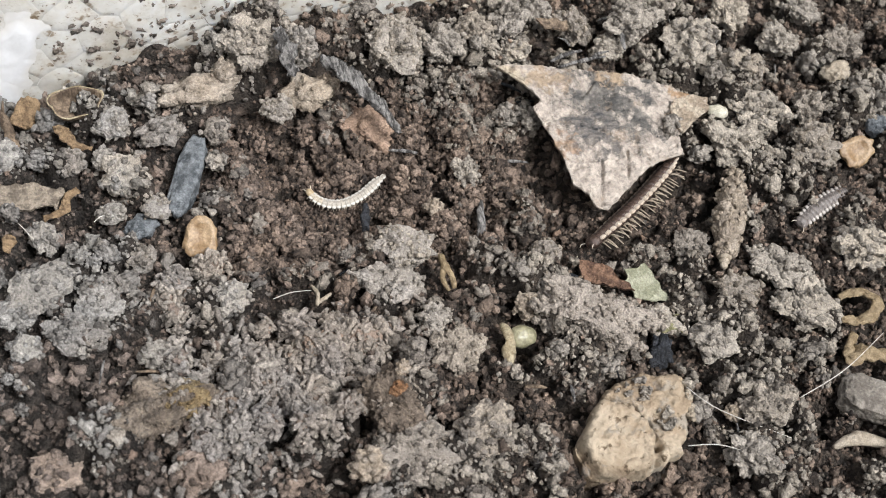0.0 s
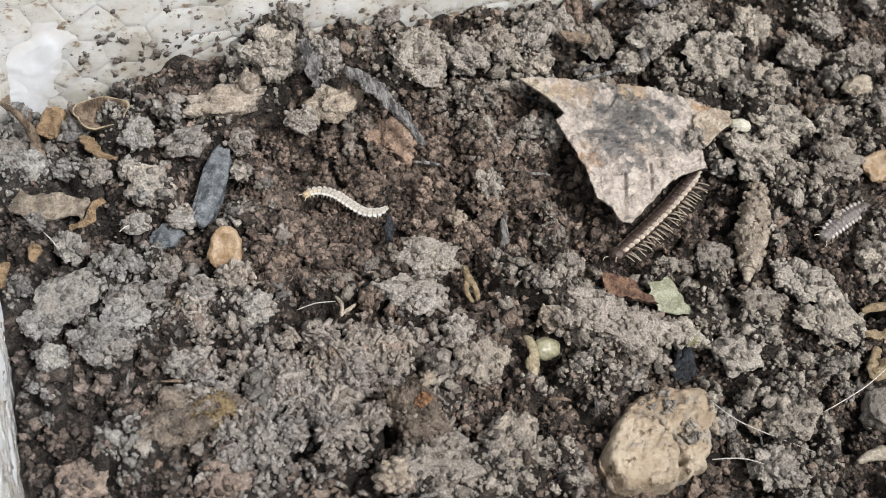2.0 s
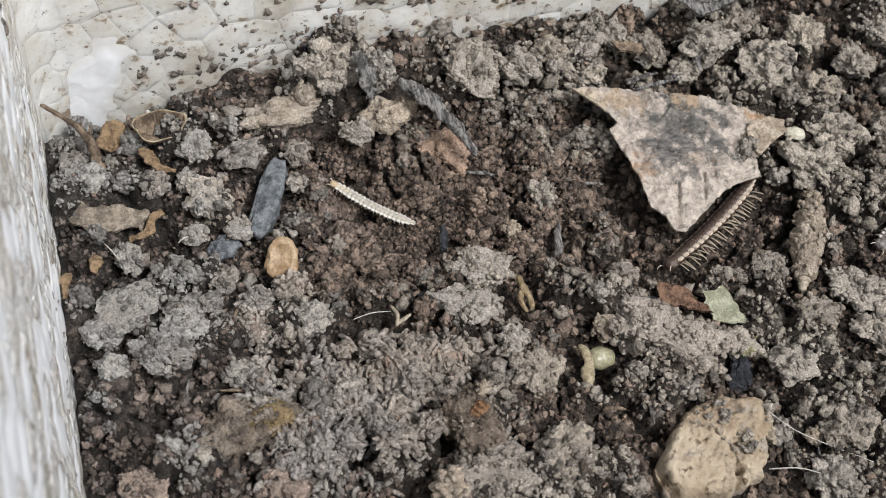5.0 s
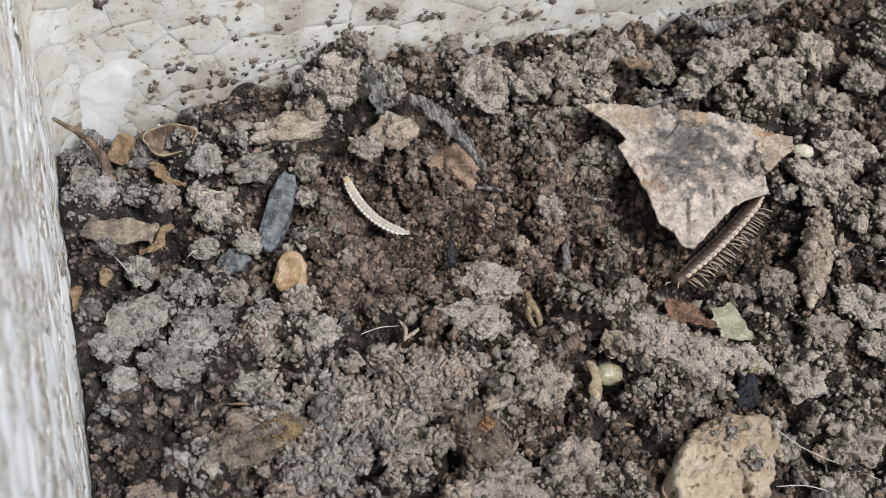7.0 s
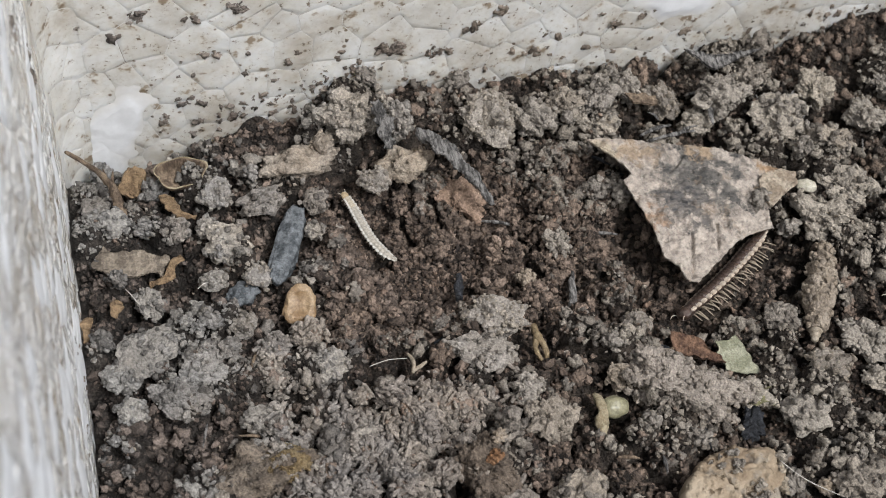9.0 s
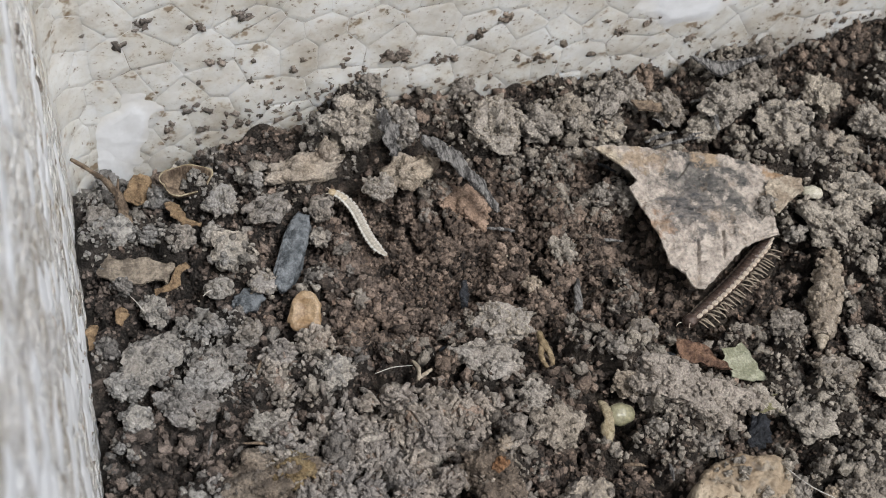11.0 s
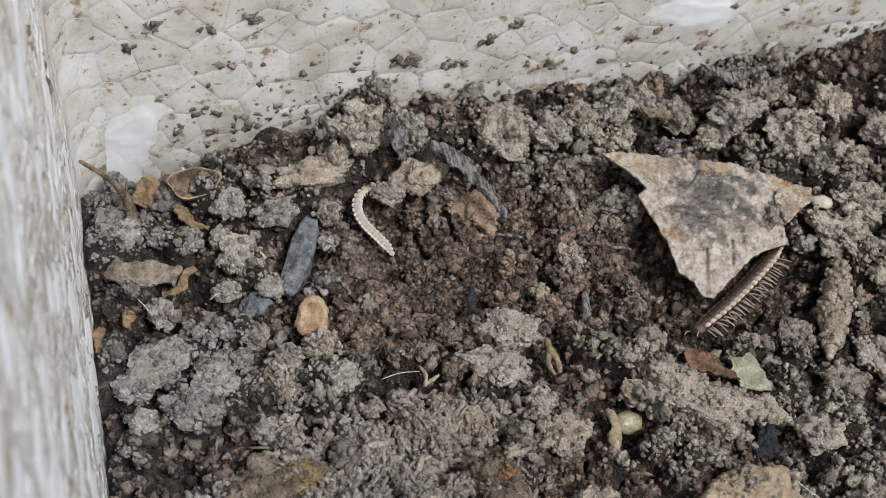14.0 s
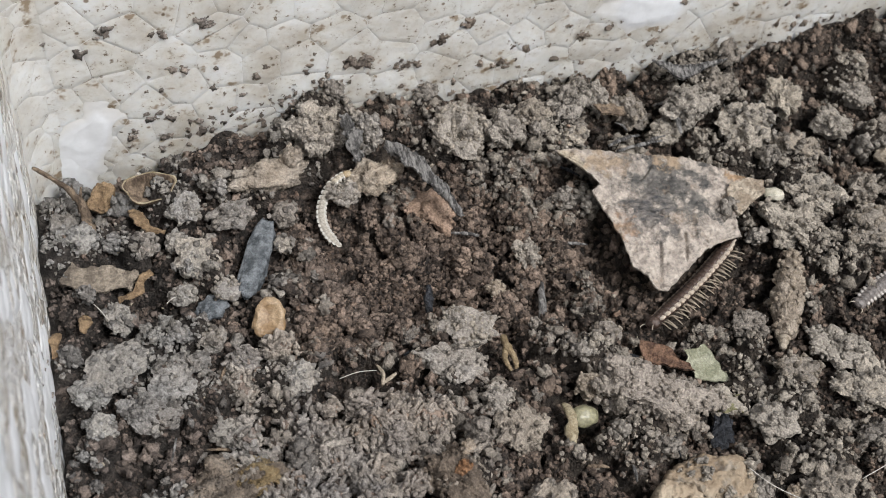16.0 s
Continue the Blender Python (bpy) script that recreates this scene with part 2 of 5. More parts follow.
PELLETS = [lumpy(BALL2, 0.4, 1.2, 40 + s, (1.2 + 0.13 * s, 0.64, 0.6)) for s in range(8)]


def turns(n):
    """Random rotation matrices."""
    q = rng.normal(size=(n, 4))
    q /= np.linalg.norm(q, axis=1, keepdims=True)
    w, x, y, z = q.T
    return np.stack([1 - 2 * (y * y + z * z), 2 * (x * y - z * w), 2 * (x * z + y * w), 2 * (x * y + z * w), 1 - 2 * (x * x + z * z),
                     2 * (y * z - x * w), 2 * (x * z - y * w), 2 * (y * z + x * w), 1 - 2 * (x * x + y * y)], 1).reshape(-1, 3, 3)


def gather(protos, places, sizes):
    """Many small pieces, of random form and turn, as one set of vertices and faces."""
    verts, faces, start = [], [], 0
    pick, spin = rng.integers(len(protos), size=len(places)), turns(len(places))
    for k, (v, f) in enumerate(protos):
        mine = np.nonzero(pick == k)[0]
        if not len(mine):
            continue
        w = np.einsum("nij,vj->nvi", spin[mine], v) * sizes[mine, None, None] + places[mine, None]
        verts.append(w.reshape(-1, 3))
        faces.append((f[None] + (np.arange(len(mine)) * len(v))[:, None, None]).reshape(-1, 3) + start)
        start += len(mine) * len(v)
    return np.concatenate(verts), np.concatenate(faces)


def cluster(count, grain, core, seed, stretch, knob):
    """A knobbly crumb of unit size: small knobs stuck round a rough core."""
    r = np.random.default_rng(seed)
    v, f = lumpy(core, 0.6, 1.6, seed)
    v = v * 0.72
    d = r.normal(size=(count, 3))
    d /= np.linalg.norm(d, axis=1, keepdims=True)
    at = d * r.uniform(0.66, 0.9, (count, 1))
    gv, gf = gather([lumpy(knob, 0.5, 1.4, seed + k, (1.2, 0.95, 0.7)) for k in range(4)], at, grain * r.uniform(0.6, 1.3, count))
    return np.concatenate([v, gv]) * stretch, np.concatenate([f, gf + len(v)])


KNOBBLY = [cluster(5, 0.5, BALL2, 200 + s, (1, 0.8, 0.6), BALL2) for s in range(14)]
AGGREGATES = [cluster(30, 0.31, BALL2, 300 + s, (1, 0.6 + 0.4 * (s % 5) / 4, 0.75), BALL1) for s in range(12)]


# ---- the box of foam and the earth in it ----
LEFT, BACK, RIGHT, FRONT, RIM, DEPTH = -58.7, 41.5, 150.0, -125.0, 96.0, -60.0
FOAM_BROKEN = broken_foam_material()


def hill(x, y, cx, cy, sx, sy, h):
    return h * np.exp(-(((x - cx) / sx) ** 2 + ((y - cy) / sy) ** 2))


def lie(x, y):
    """The even lie of the earth, without crumbs."""
    z = hill(x, y, -8, 7, 19, 15, -3.0) + hill(x, y, -20, -24, 30, 14, 2.8) + hill(x, y, -12, -24, 8, 9, 2.0)
    z = z + hill(x, y, -53, 45, 15, 10, -17.0) + hill(x, y, -20.3, 30, 2.4, 2.2, -3.5) + hill(x, y, 5.5, 25.5, 3.4, 2.4, -3.0) + hill(x, y, 17, 9, 4, 8, -2.0) + hill(x, y, -7, 31, 3, 2, -2.5) + hill(x, y, 10, 42, 50, 9, 1.5) + hill(x, y, 78, 44, 24, 16, 9.0)
    return z + hill(x, y, -48, 8, 12, 14, -1.0) + hill(x, y, -40, -18, 9, 8, 1.5) + hill(x, y, 50, 0, 20, 20, 1.0)


CLEAR = []


def clear(radius, *spots):
    """Keep coarse crumbs off these places, where things lie open on the earth."""
    CLEAR.extend((x, y, radius) for x, y in spots)


clear(2.6, (-28.6, 21.5), (-30.4, 18), (-32, 14.6), (-30.4, 7.4), (24.4, -11.2), (19, -9.0), (3.8, -16.8), (6.2, -15), (-0.8, -3))
clear(6.6, (16.6, -29.6))
clear(2.8, (36, 7), (32, 4), (28, 1.4), (24, -1.6), (20.4, -4.4), (38.4, -6), (42, 1.2), (62, -1), (57, -3), (51.4, -5.6))
clear(2.4, (-45, 26.6), (-42.6, 24.4), (-45, 17.4), (-47.8, 15.4), (-54, 11.4), (-52, 18.6), (-48.6, 17.4), (51, -19), (52.4, -21.6), (49.4, -26.6), (53, -26.4), (64, 3.4), (45.6, -38.2))
clear(2.0, (-17.6, -3.8), (-21, -2.8), (28.8, -31.4), (-37.5, 11.6), (24.2, -20.2), (7, 4.4), (-8.4, 7.8))
clear(1.8, (-9, 32), (-6.4, 28), (-4.2, 23.6), (-2.6, 19.4), (-14.2, 33))
clear(2.6, (-6, 12), (-9, 10.4), (-12, 10.4), (-15, 12), (-17.6, 15), (-19, 18), (-20, 21.4), (-20.6, 24.6), (-19, 27), (-17, 21), (-15, 10.6))


GX = np.concatenate([np.linspace(LEFT, -58.2, 2), np.arange(-57.9, 88, 0.32), np.arange(88.5, RIGHT, 1.2), [RIGHT]])
GY = np.concatenate([[FRONT], np.arange(FRONT + 1, -58.6, 1.2), np.arange(-58, 41.3, 0.32), [BACK]])
XX, YY = np.meshgrid(GX, GY, indexing="ij")
ZZ = lie(XX, YY)
bumps = np.full(ZZ.shape, -1.6)
for _ in range(9500):
    bx, by, br = rng.uniform(-59, RIGHT), rng.uniform(FRONT, 42), 0.7 + 2.2 * rng.random() ** 2.2
    i0, i1 = np.searchsorted(GX, (bx - br, bx + br))
    j0, j1 = np.searchsorted(GY, (by - br, by + br))
    d2 = ((XX[i0:i1, j0:j1] - bx) ** 2 + (YY[i0:i1, j0:j1] - by) ** 2) / br**2
    top = br * (np.sqrt(np.clip(1 - d2, 0, 1)) * 1.1 - 0.6) * rng.uniform(0.4, 1.1)
    bumps[i0:i1, j0:j1] = np.where(d2 < 1, np.maximum(bumps[i0:i1, j0:j1], top), bumps[i0:i1, j0:j1])
swell = np.zeros(ZZ.shape)
for _ in range(560):
    bx, by, br, bh = rng.uniform(-57, RIGHT), rng.uniform(FRONT, 40), rng.uniform(2.4, 5.6), rng.uniform(1.0, 3.6)
    i0, i1 = np.searchsorted(GX, (bx - br, bx + br))
    j0, j1 = np.searchsorted(GY, (by - br, by + br))
    d2 = ((XX[i0:i1, j0:j1] - bx) ** 2 + (YY[i0:i1, j0:j1] - by) ** 2) / br**2
    swell[i0:i1, j0:j1] = np.maximum(swell[i0:i1, j0:j1], bh * np.sqrt(np.clip(1 - d2, 0, 1)))
swell *= np.clip(1 - 0.5 * hill(XX, YY, -10, 12, 15, 10, 1.0) - 0.6 * hill(XX, YY, 26, 8, 12, 12, 1.0), 0, 1)
for cx, cy, r in CLEAR:
    calm = np.exp(-(((XX - cx) ** 2 + (YY - cy) ** 2) / (r + 0.8) ** 2) ** 2)
    swell *= 1 - 0.9 * calm
    bumps = np.where(bumps > 0, bumps * (1 - 0.7 * calm), bumps)
GROUND = ZZ + 1.55 * bumps + 1.45 * swell - 1.7
GROUND[2:-1, 1:-1] += rng.normal(0, 0.13, GROUND[2:-1, 1:-1].shape)


def ground_at(x, y):
    i = np.clip(np.searchsorted(GX, x), 0, len(GX) - 1)
    j = np.clip(np.searchsorted(GY, y), 0, len(GY) - 1)
    return GROUND[i, j]


def swell_at(x, y):
    """How high the larger lumps stand here."""
    i = np.clip(np.searchsorted(GX, x), 0, len(GX) - 1)
    j = np.clip(np.searchsorted(GY, y), 0, len(GY) - 1)
    return swell[i, j]


nx, ny = len(GX), len(GY)
idx = np.arange(nx * ny).reshape(nx, ny)
quads = np.stack([idx[:-1, :-1], idx[1:, :-1], idx[1:, 1:], idx[:-1, 1:]], -1).reshape(-1, 4)
# the ground's near-black colour carries the shade between crumbs
earth = mesh_object("ground", np.stack([XX, YY, GROUND], -1).reshape(-1, 3), quads, SOIL_GAP_SHADE)
tagged(earth, "dark crumbly moist garden soil filling a foam box, gap shade in its colour", "soil", kind="structure")


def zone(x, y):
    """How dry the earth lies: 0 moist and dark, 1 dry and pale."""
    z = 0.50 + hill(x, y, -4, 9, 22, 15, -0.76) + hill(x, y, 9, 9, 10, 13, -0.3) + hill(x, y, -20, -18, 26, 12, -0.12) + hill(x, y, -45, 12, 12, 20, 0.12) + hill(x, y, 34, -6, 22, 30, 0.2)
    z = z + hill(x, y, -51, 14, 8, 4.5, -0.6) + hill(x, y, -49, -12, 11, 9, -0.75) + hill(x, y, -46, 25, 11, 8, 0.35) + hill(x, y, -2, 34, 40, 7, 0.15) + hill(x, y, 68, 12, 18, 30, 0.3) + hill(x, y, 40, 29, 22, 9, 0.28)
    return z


def free(x, y, size):
    ok = np.ones(len(x), bool)
    for cx, cy, r in CLEAR:
        ok &= (size < 0.4) | (np.hypot(x - cx, y - cy) > r + np.maximum(0, size - 0.8) * 0.9)
    return ok


def scatter(count, low, high, power, sink, x0=-58.0, x1=86.0, y0=-50.0, y1=41.0):
    """Crumbs of all sizes strewn over the earth, split by dryness with gap shade mixed in."""
    x, y = rng.uniform(x0, x1, count), rng.uniform(y0, y1, count)
    keep = (y > -37 - 0.24 * (x + 10)) & (x < 72 + 0.52 * y)
    lump = swell_at(x, y)
    keep &= (low < 0.5) | (rng.random(count) < np.where(low < 1.2, 0.55, 0.25) + 0.45 * lump)
    x, y = x[keep], y[keep]
    s = low + (high - low) * rng.random(len(x)) ** power
    keep = free(x, y, s)
    x, y, s = x[keep], y[keep], s[keep]
    z = ground_at(x, y) + s * (sink + rng.uniform(-0.5, 0.7, len(x)))
    # beyond dryness: low, small crumbs darkened as gap shade, lump tops paled as lit
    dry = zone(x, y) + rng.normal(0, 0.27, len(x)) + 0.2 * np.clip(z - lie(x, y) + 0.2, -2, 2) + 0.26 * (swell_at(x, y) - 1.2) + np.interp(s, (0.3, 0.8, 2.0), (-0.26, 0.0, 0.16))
    return np.stack([x, y, z], 1), s, dry


# ---- foam walls, bead by bead ----
def cells(width, height, size, seed):
    """Irregular many-sided cells that fill a rectangle: lists of corners."""
    r = np.random.default_rng(seed)
    rows, cols = int(height / (size * 0.87)) + 4, int(width / size) + 4
    pts = np.array([((c + 0.5 * (q % 2) - 1.5) * size, (q - 1.5) * size * 0.87) for q in range(rows) for c in range(cols)])
    pts += r.uniform(-0.42, 0.42, pts.shape) * size
    out = []
    for k, p in enumerate(pts):
        if not (-size < p[0] < width + size and -size < p[1] < height + size):
            continue
        poly = [np.array(c, float) for c in ((0, 0), (width, 0), (width, height), (0, height))]
        near = np.argsort(((pts - p) ** 2).sum(1))[1:15]
        for q in near:
            mid, nrm = (p + pts[q]) / 2, pts[q] - p
            cut = []
            for a, b in zip(poly, poly[1:] + poly[:1]):
                da, db = (a - mid) @ nrm, (b - mid) @ nrm
                if da <= 0:
                    cut.append(a)
                if da * db < 0:
                    cut.append(a + (b - a) * da / (da - db))
            poly = cut
            if len(poly) < 3:
                break
        if len(poly) >= 3:
            out.append(poly)
    return out


def bead(poly, proud, at, parent):
    """A pressed foam bead: a low cushion with rounded rim. at() lays (u, v, out) into the world."""
    c = np.mean(poly, 0)
    width = float(np.mean([np.hypot(*(p - c)) for p in poly]))
    for _ in range(2):
        poly = [a + (b - a) * k for a, b in zip(poly, poly[1:] + poly[:1]) for k in (0.07, 0.93)]
    n = len(poly)
    rings = [(1.0, -0.012), (1 - 0.05 / width, 0.0), (0.72, proud * 0.7), (0.35, proud)]
    v = [at(*(c + (p - c) * k), o) for k, o in rings for p in poly] + [at(*c, proud * 1.06)]
    f = [[r * n + i, r * n + (i + 1) % n, (r + 1) * n + (i + 1) % n, (r + 1) * n + i] for r in range(3) for i in range(n)]
    f += [[3 * n + i, 3 * n + (i + 1) % n, 4 * n] for i in range(n)]
    cx, cy, cz = at(*c, 0)
    side = cx < LEFT + 1 and cy < BACK - 6
    # random beads made white to paint glints along the left wall
    clean = side and cy < BACK - 12 and noise.random() < 0.3
    ob = mesh_object("bead", v, f, FOAM_GLINT if clean else FOAM_ROUGH if side else FOAM, parent)
    ob.data.materials.append(FOAM_SEAM)
    for face in ob.data.polygons[:n]:
        face.material_index = 1
    return ob


def box_block(name, x0, x1, y0, y1, z0, z1, mat):
    bm = bmesh.new()
    bmesh.ops.create_cube(bm, size=1.0)
    bmesh.ops.scale(bm, vec=(x1 - x0, y1 - y0, z1 - z0), verts=bm.verts)
    bmesh.ops.translate(bm, vec=((x0 + x1) / 2, (y0 + y1) / 2, (z0 + z1) / 2), verts=bm.verts)
    bmesh.ops.bevel(bm, geom=bm.edges[:], offset=2.0, segments=2, affect="EDGES")
    return part(name, bm, mat, None, smooth=False)


T = 24.0
wall_back = box_block("wall_back", LEFT - T, RIGHT + T, BACK + 0.02, BACK + T, DEPTH, RIM, FOAM)
wall_left = box_block("wall_left", LEFT - T, LEFT - 0.03, FRONT, BACK + 0.01, DEPTH, RIM, FOAM)
wall_right = box_block("wall_right", RIGHT, RIGHT + T, FRONT, BACK + 0.2, DEPTH, RIM, FOAM)
wall_front = box_block("wall_front", LEFT - T, RIGHT + T, FRONT - T, FRONT - 0.2, DEPTH, RIM, FOAM)
box_floor = box_block("floor", LEFT - T, RIGHT + T, FRONT - T, BACK + T, DEPTH - T, DEPTH - 0.2, FOAM)
for ob, tag in ((wall_back, "dirty white foam box wall of pressed beads"), (wall_left, "weathered white foam box wall of pressed beads"),
                (wall_right, "white foam box wall"), (wall_front, "white foam box wall"), (box_floor, "white foam box bottom")):
    tagged(ob, tag, "foam wall", kind="structure")
for poly in cells(136, 45, 6.4, 3):
    low = float(np.mean([p[1] for p in poly])) - 14
    # the beads swell where the wall meets the damp soil
    bead(poly, 0.01 + noise.random() * 0.025 + 0.07 * math.exp(-((low - 3.5) / 3.4) ** 2), lambda u, v, o: (LEFT + u, BACK - o, -14 + v), wall_back)
for poly in cells(92, 98, 5.6, 5):
    bead(poly, 0.22, lambda u, v, o: (LEFT + o, BACK - u, -17 + v), wall_left)


COVE = 5.5
for poly in cells(COVE * math.pi / 2, 45, 5.6, 8):
    finer = [p + (q - p) * k / 3 for p, q in zip(poly, poly[1:] + poly[:1]) for k in range(3)]
    bead(finer, 0.03, lambda u, v, o: (LEFT + COVE - (COVE - o) * math.cos(u / COVE), BACK - COVE + (COVE - o) * math.sin(u / COVE), -16 + v), wall_back)


def wall_dirt(name, place, spots, loose, seed, tag):
    """Soil stuck to a wall: grouped flecks at some spots and loose specks, thicker towards the soil."""
    r = np.random.default_rng(seed)
    uv = [np.column_stack([r.normal(u, w, n), r.normal(v, w * 0.62, n)]) for u, v, w, n in spots]
    u = r.uniform(LEFT, 75, loose)
    uv.append(np.column_stack([u, np.minimum(30, -2 + r.exponential(7.0, loose))]))
    u = r.uniform(LEFT + 12, 75, loose // 2)
    uv.append(np.column_stack([u, ground_at(u, np.full(len(u), 40.0)) + 1.0 + r.exponential(1.0, len(u))]))
    uv = np.concatenate(uv)
    bare = np.hypot((uv[:, 0] + 51.5) / 5, (uv[:, 1] + 2) / 9) > 1
    stuck = int(bare[:sum(q[3] for q in spots)].sum())
    uv = uv[bare]
    at = np.array([place(*p) for p in uv])
    sizes = np.where(np.arange(len(at)) < stuck, 0.28 + 0.46 * r.random(len(at)), 0.12 + 0.55 * r.random(len(at)) ** 2.6)
    v, f = gather(ROUNDS, at, sizes)
    axis = 1 if name == "soil_specks" else 0
    wall = np.median(at[:, axis])
    v[:, axis] = wall + (v[:, axis] - wall) * 0.6
    tagged(mesh_object("soil_specks", v, f, SOIL_STAIN), tag, "soil specks", kind="stuff")


wall_dirt("soil_specks", lambda u, v: (u, BACK + 0.1, v), ((-11.5, 10.4, 1.0, 18), (-12.6, 11.3, 0.5, 5), (-3.8, 8.6, 1.1, 18), (-26.3, 9.7, 0.4, 4), (-27.0, 2.8, 1.6, 12), (-34, 2.2, 2.2, 14), (-32.5, 21.7, 0.9, 12), (-46, 21.9, 1.1, 11), (-48.9, 18.7, 0.4, 4), (-38.5, 20.4, 0.6, 6),
          (-36, 13.6, 0.8, 7), (1.2, 12.8, 0.9, 9), (4.9, 16.0, 0.7, 9), (-38.3, 4.0, 0.8, 9), (-43.7, 1.5, 0.8, 8), (-41.1, 3.9, 0.4, 3), (-39.3, -0.2, 0.5, 4), (14, 9, 0.6, 4), (9, 6, 1.5, 8), (-22, 4.5, 2.0, 9), (-15, 6.5, 1.8, 8),
          (38.0, 15.1, 0.5, 4), (35.5, 6.8, 0.5, 4), (26.8, 11.6, 0.5, 3), (23.0, 10.3, 0.8, 6)), 300, 21, "dark soil specks stuck to the foam wall")
wall_dirt("left_soil_specks", lambda u, v: (LEFT - 0.1, 41 - (u + 58) * 0.6, v), ((-17.9, 47.5, 1.8, 16), (-21.3, 43.1, 1.3, 12), (-32.9, 33.3, 1.0, 8), (-32.8, 30.3, 0.8, 6), (-2, 22, 0.8, 4), (-30, 18, 0.8, 4)), 130, 22, "dark soil specks stuck to the foam wall")


# ---- materials of the things ----
def blot(m, x, y, radius, ragged=0.6):
    """1 in the middle of a stain with ragged rim, 0 outside it."""
    n, l = m.node_tree.nodes, m.node_tree.links
    tc, away, mr, ad = n.new("ShaderNodeTexCoord"), n.new("ShaderNodeVectorMath"), n.new("ShaderNodeMapRange"), n.new("ShaderNodeMath")
    flat = n.new("ShaderNodeVectorMath")
    flat.operation, flat.inputs[1].default_value = "MULTIPLY", (1, 1, 0)
    l.new(tc.outputs["Object"], flat.inputs[0])
    away.operation, away.inputs[1].default_value = "DISTANCE", (x * MM, y * MM, 0)
    l.new(flat.outputs["Vector"], away.inputs[0])
    ad.operation, ad.inputs[2].default_value = "MULTIPLY_ADD", 0.0
    ad.inputs[1].default_value = ragged * radius * MM * 2
    l.new(noise_node(m, 0.5, 5, 0.65), ad.inputs[0])
    l.new(away.outputs["Value"], ad.inputs[2])
    mr.inputs["From Min"].default_value, mr.inputs["From Max"].default_value = radius * MM * (0.4 + ragged), radius * MM * (1 + ragged)
    mr.inputs["To Min"].default_value, mr.inputs["To Max"].default_value = 1.0, 0.0
    l.new(ad.outputs[0], mr.inputs["Value"])
    return mr.outputs["Result"]


def leaf_material():
    m, n, l, b = material("dry_leaf", 0.75, 0.35)
    c = ramp(m, noise_node(m, 0.5, 7, 0.75, (3, 1, 0)), (0.05, (0.185, 0.156, 0.135)), (0.45, (0.285, 0.247, 0.216)), (0.9, (0.37, 0.327, 0.286)))
    c = mixed(m, c, ramp(m, noise_node(m, 0.7, 5, 0.6, (9, 2, 1), (0.35, 1, 1)), (0.1, (0.03, 0.03, 0.03)), (0.9, (0.14, 0.128, 0.116))), blot(m, 28.5, 16.0, 9.5, 0.8))
    c = mixed(m, c, ramp(m, noise_node(m, 0.9, 5, 0.6, (2, 2, 1), (0.4, 1, 1)), (0.1, (0.035, 0.036, 0.039)), (0.9, (0.17, 0.15, 0.135))), blot(m, 24, 12.0, 4.5, 0.9))
    c = mixed(m, c, (0.26, 0.18, 0.13), blot(m, 19, 11, 2.6, 0.9))
    c = mixed(m, c, (0.31, 0.265, 0.205), blot(m, 16, 21.5, 3.0, 0.8))
    c = mixed(m, c, (0.29, 0.225, 0.165), blot(m, 41, 14, 3.4, 0.8))
    c = mixed(m, c, (0.19, 0.135, 0.092), ramp(m, noise_node(m, 0.28, 5, 0.7, (6, 3, 1)), (0.66, (0, 0, 0)), (0.95, (0.6, 0.6, 0.6))))
    c = mixed(m, c, (0.25, 0.165, 0.10), blot(m, 41.5, 17.2, 2.2, 0.9))
    c = mixed(m, c, (0.24, 0.18, 0.125), blot(m, 31, 21.2, 2.6, 0.9))
    c = mixed(m, c, (0.24, 0.185, 0.135), blot(m, 20, 21.0, 2.6, 0.9))
    crust = ramp(m, noise_node(m, 1.3, 6, 0.75), (0.1, (0.66, 0.65, 0.64)), (0.45, (1.0, 1.0, 0.98)), (0.9, (1.24, 1.22, 1.18)))
    l.new(mixed(m, c, crust, 1.0, "MULTIPLY"), b.inputs["Base Color"])
    bump(m, noise_node(m, 0.9, 4, 0.6), 0.4)
    return m


LEAF = leaf_material()


def stone_material():
    m, n, l, b = material("tan_stone", 0.85, 0.3)
    c = ramp(m, noise_node(m, 0.18, 5, 0.65), (0.05, (0.13, 0.09, 0.058)), (0.4, (0.245, 0.188, 0.128)), (0.9, (0.345, 0.285, 0.21)))
    c = mixed(m, c, (0.20, 0.19, 0.17), ramp(m, noise_node(m, 0.32, 4, 0.6, (7, 1, 2)), (0.62, (0, 0, 0)), (0.8, (0.5, 0.5, 0.5))))
    pits = ramp(m, noise_node(m, 0.6, 4, 0.6, (1, 9, 4)), (0.12, (0.3, 0.26, 0.22)), (0.3, (1, 1, 1)))
    l.new(mixed(m, c, pits, 1.0, "MULTIPLY"), b.inputs["Base Color"])
    bump(m, noise_node(m, 0.7, 5, 0.6), 0.35)
    return m


STONE_TAN = stone_material()
LEAF_TAN = plain_material("tan_leaf", (0.24, 0.19, 0.14), (0.37, 0.315, 0.245), 0.45, 0.75, 0.4)
SLATE = plain_material("blue_grey_slate", (0.055, 0.062, 0.068), (0.145, 0.156, 0.166), 0.6, 0.75, 0.25)
CHAR = plain_material("charcoal", (0.009, 0.01, 0.012), (0.032, 0.034, 0.04), 0.8, 0.5, 0.3, 0.3)
SEED_OLD = plain_material("brown_orange_seed_coat", (0.125, 0.08, 0.043), (0.26, 0.178, 0.102), 0.9, 0.6, 0.25, 0.4)
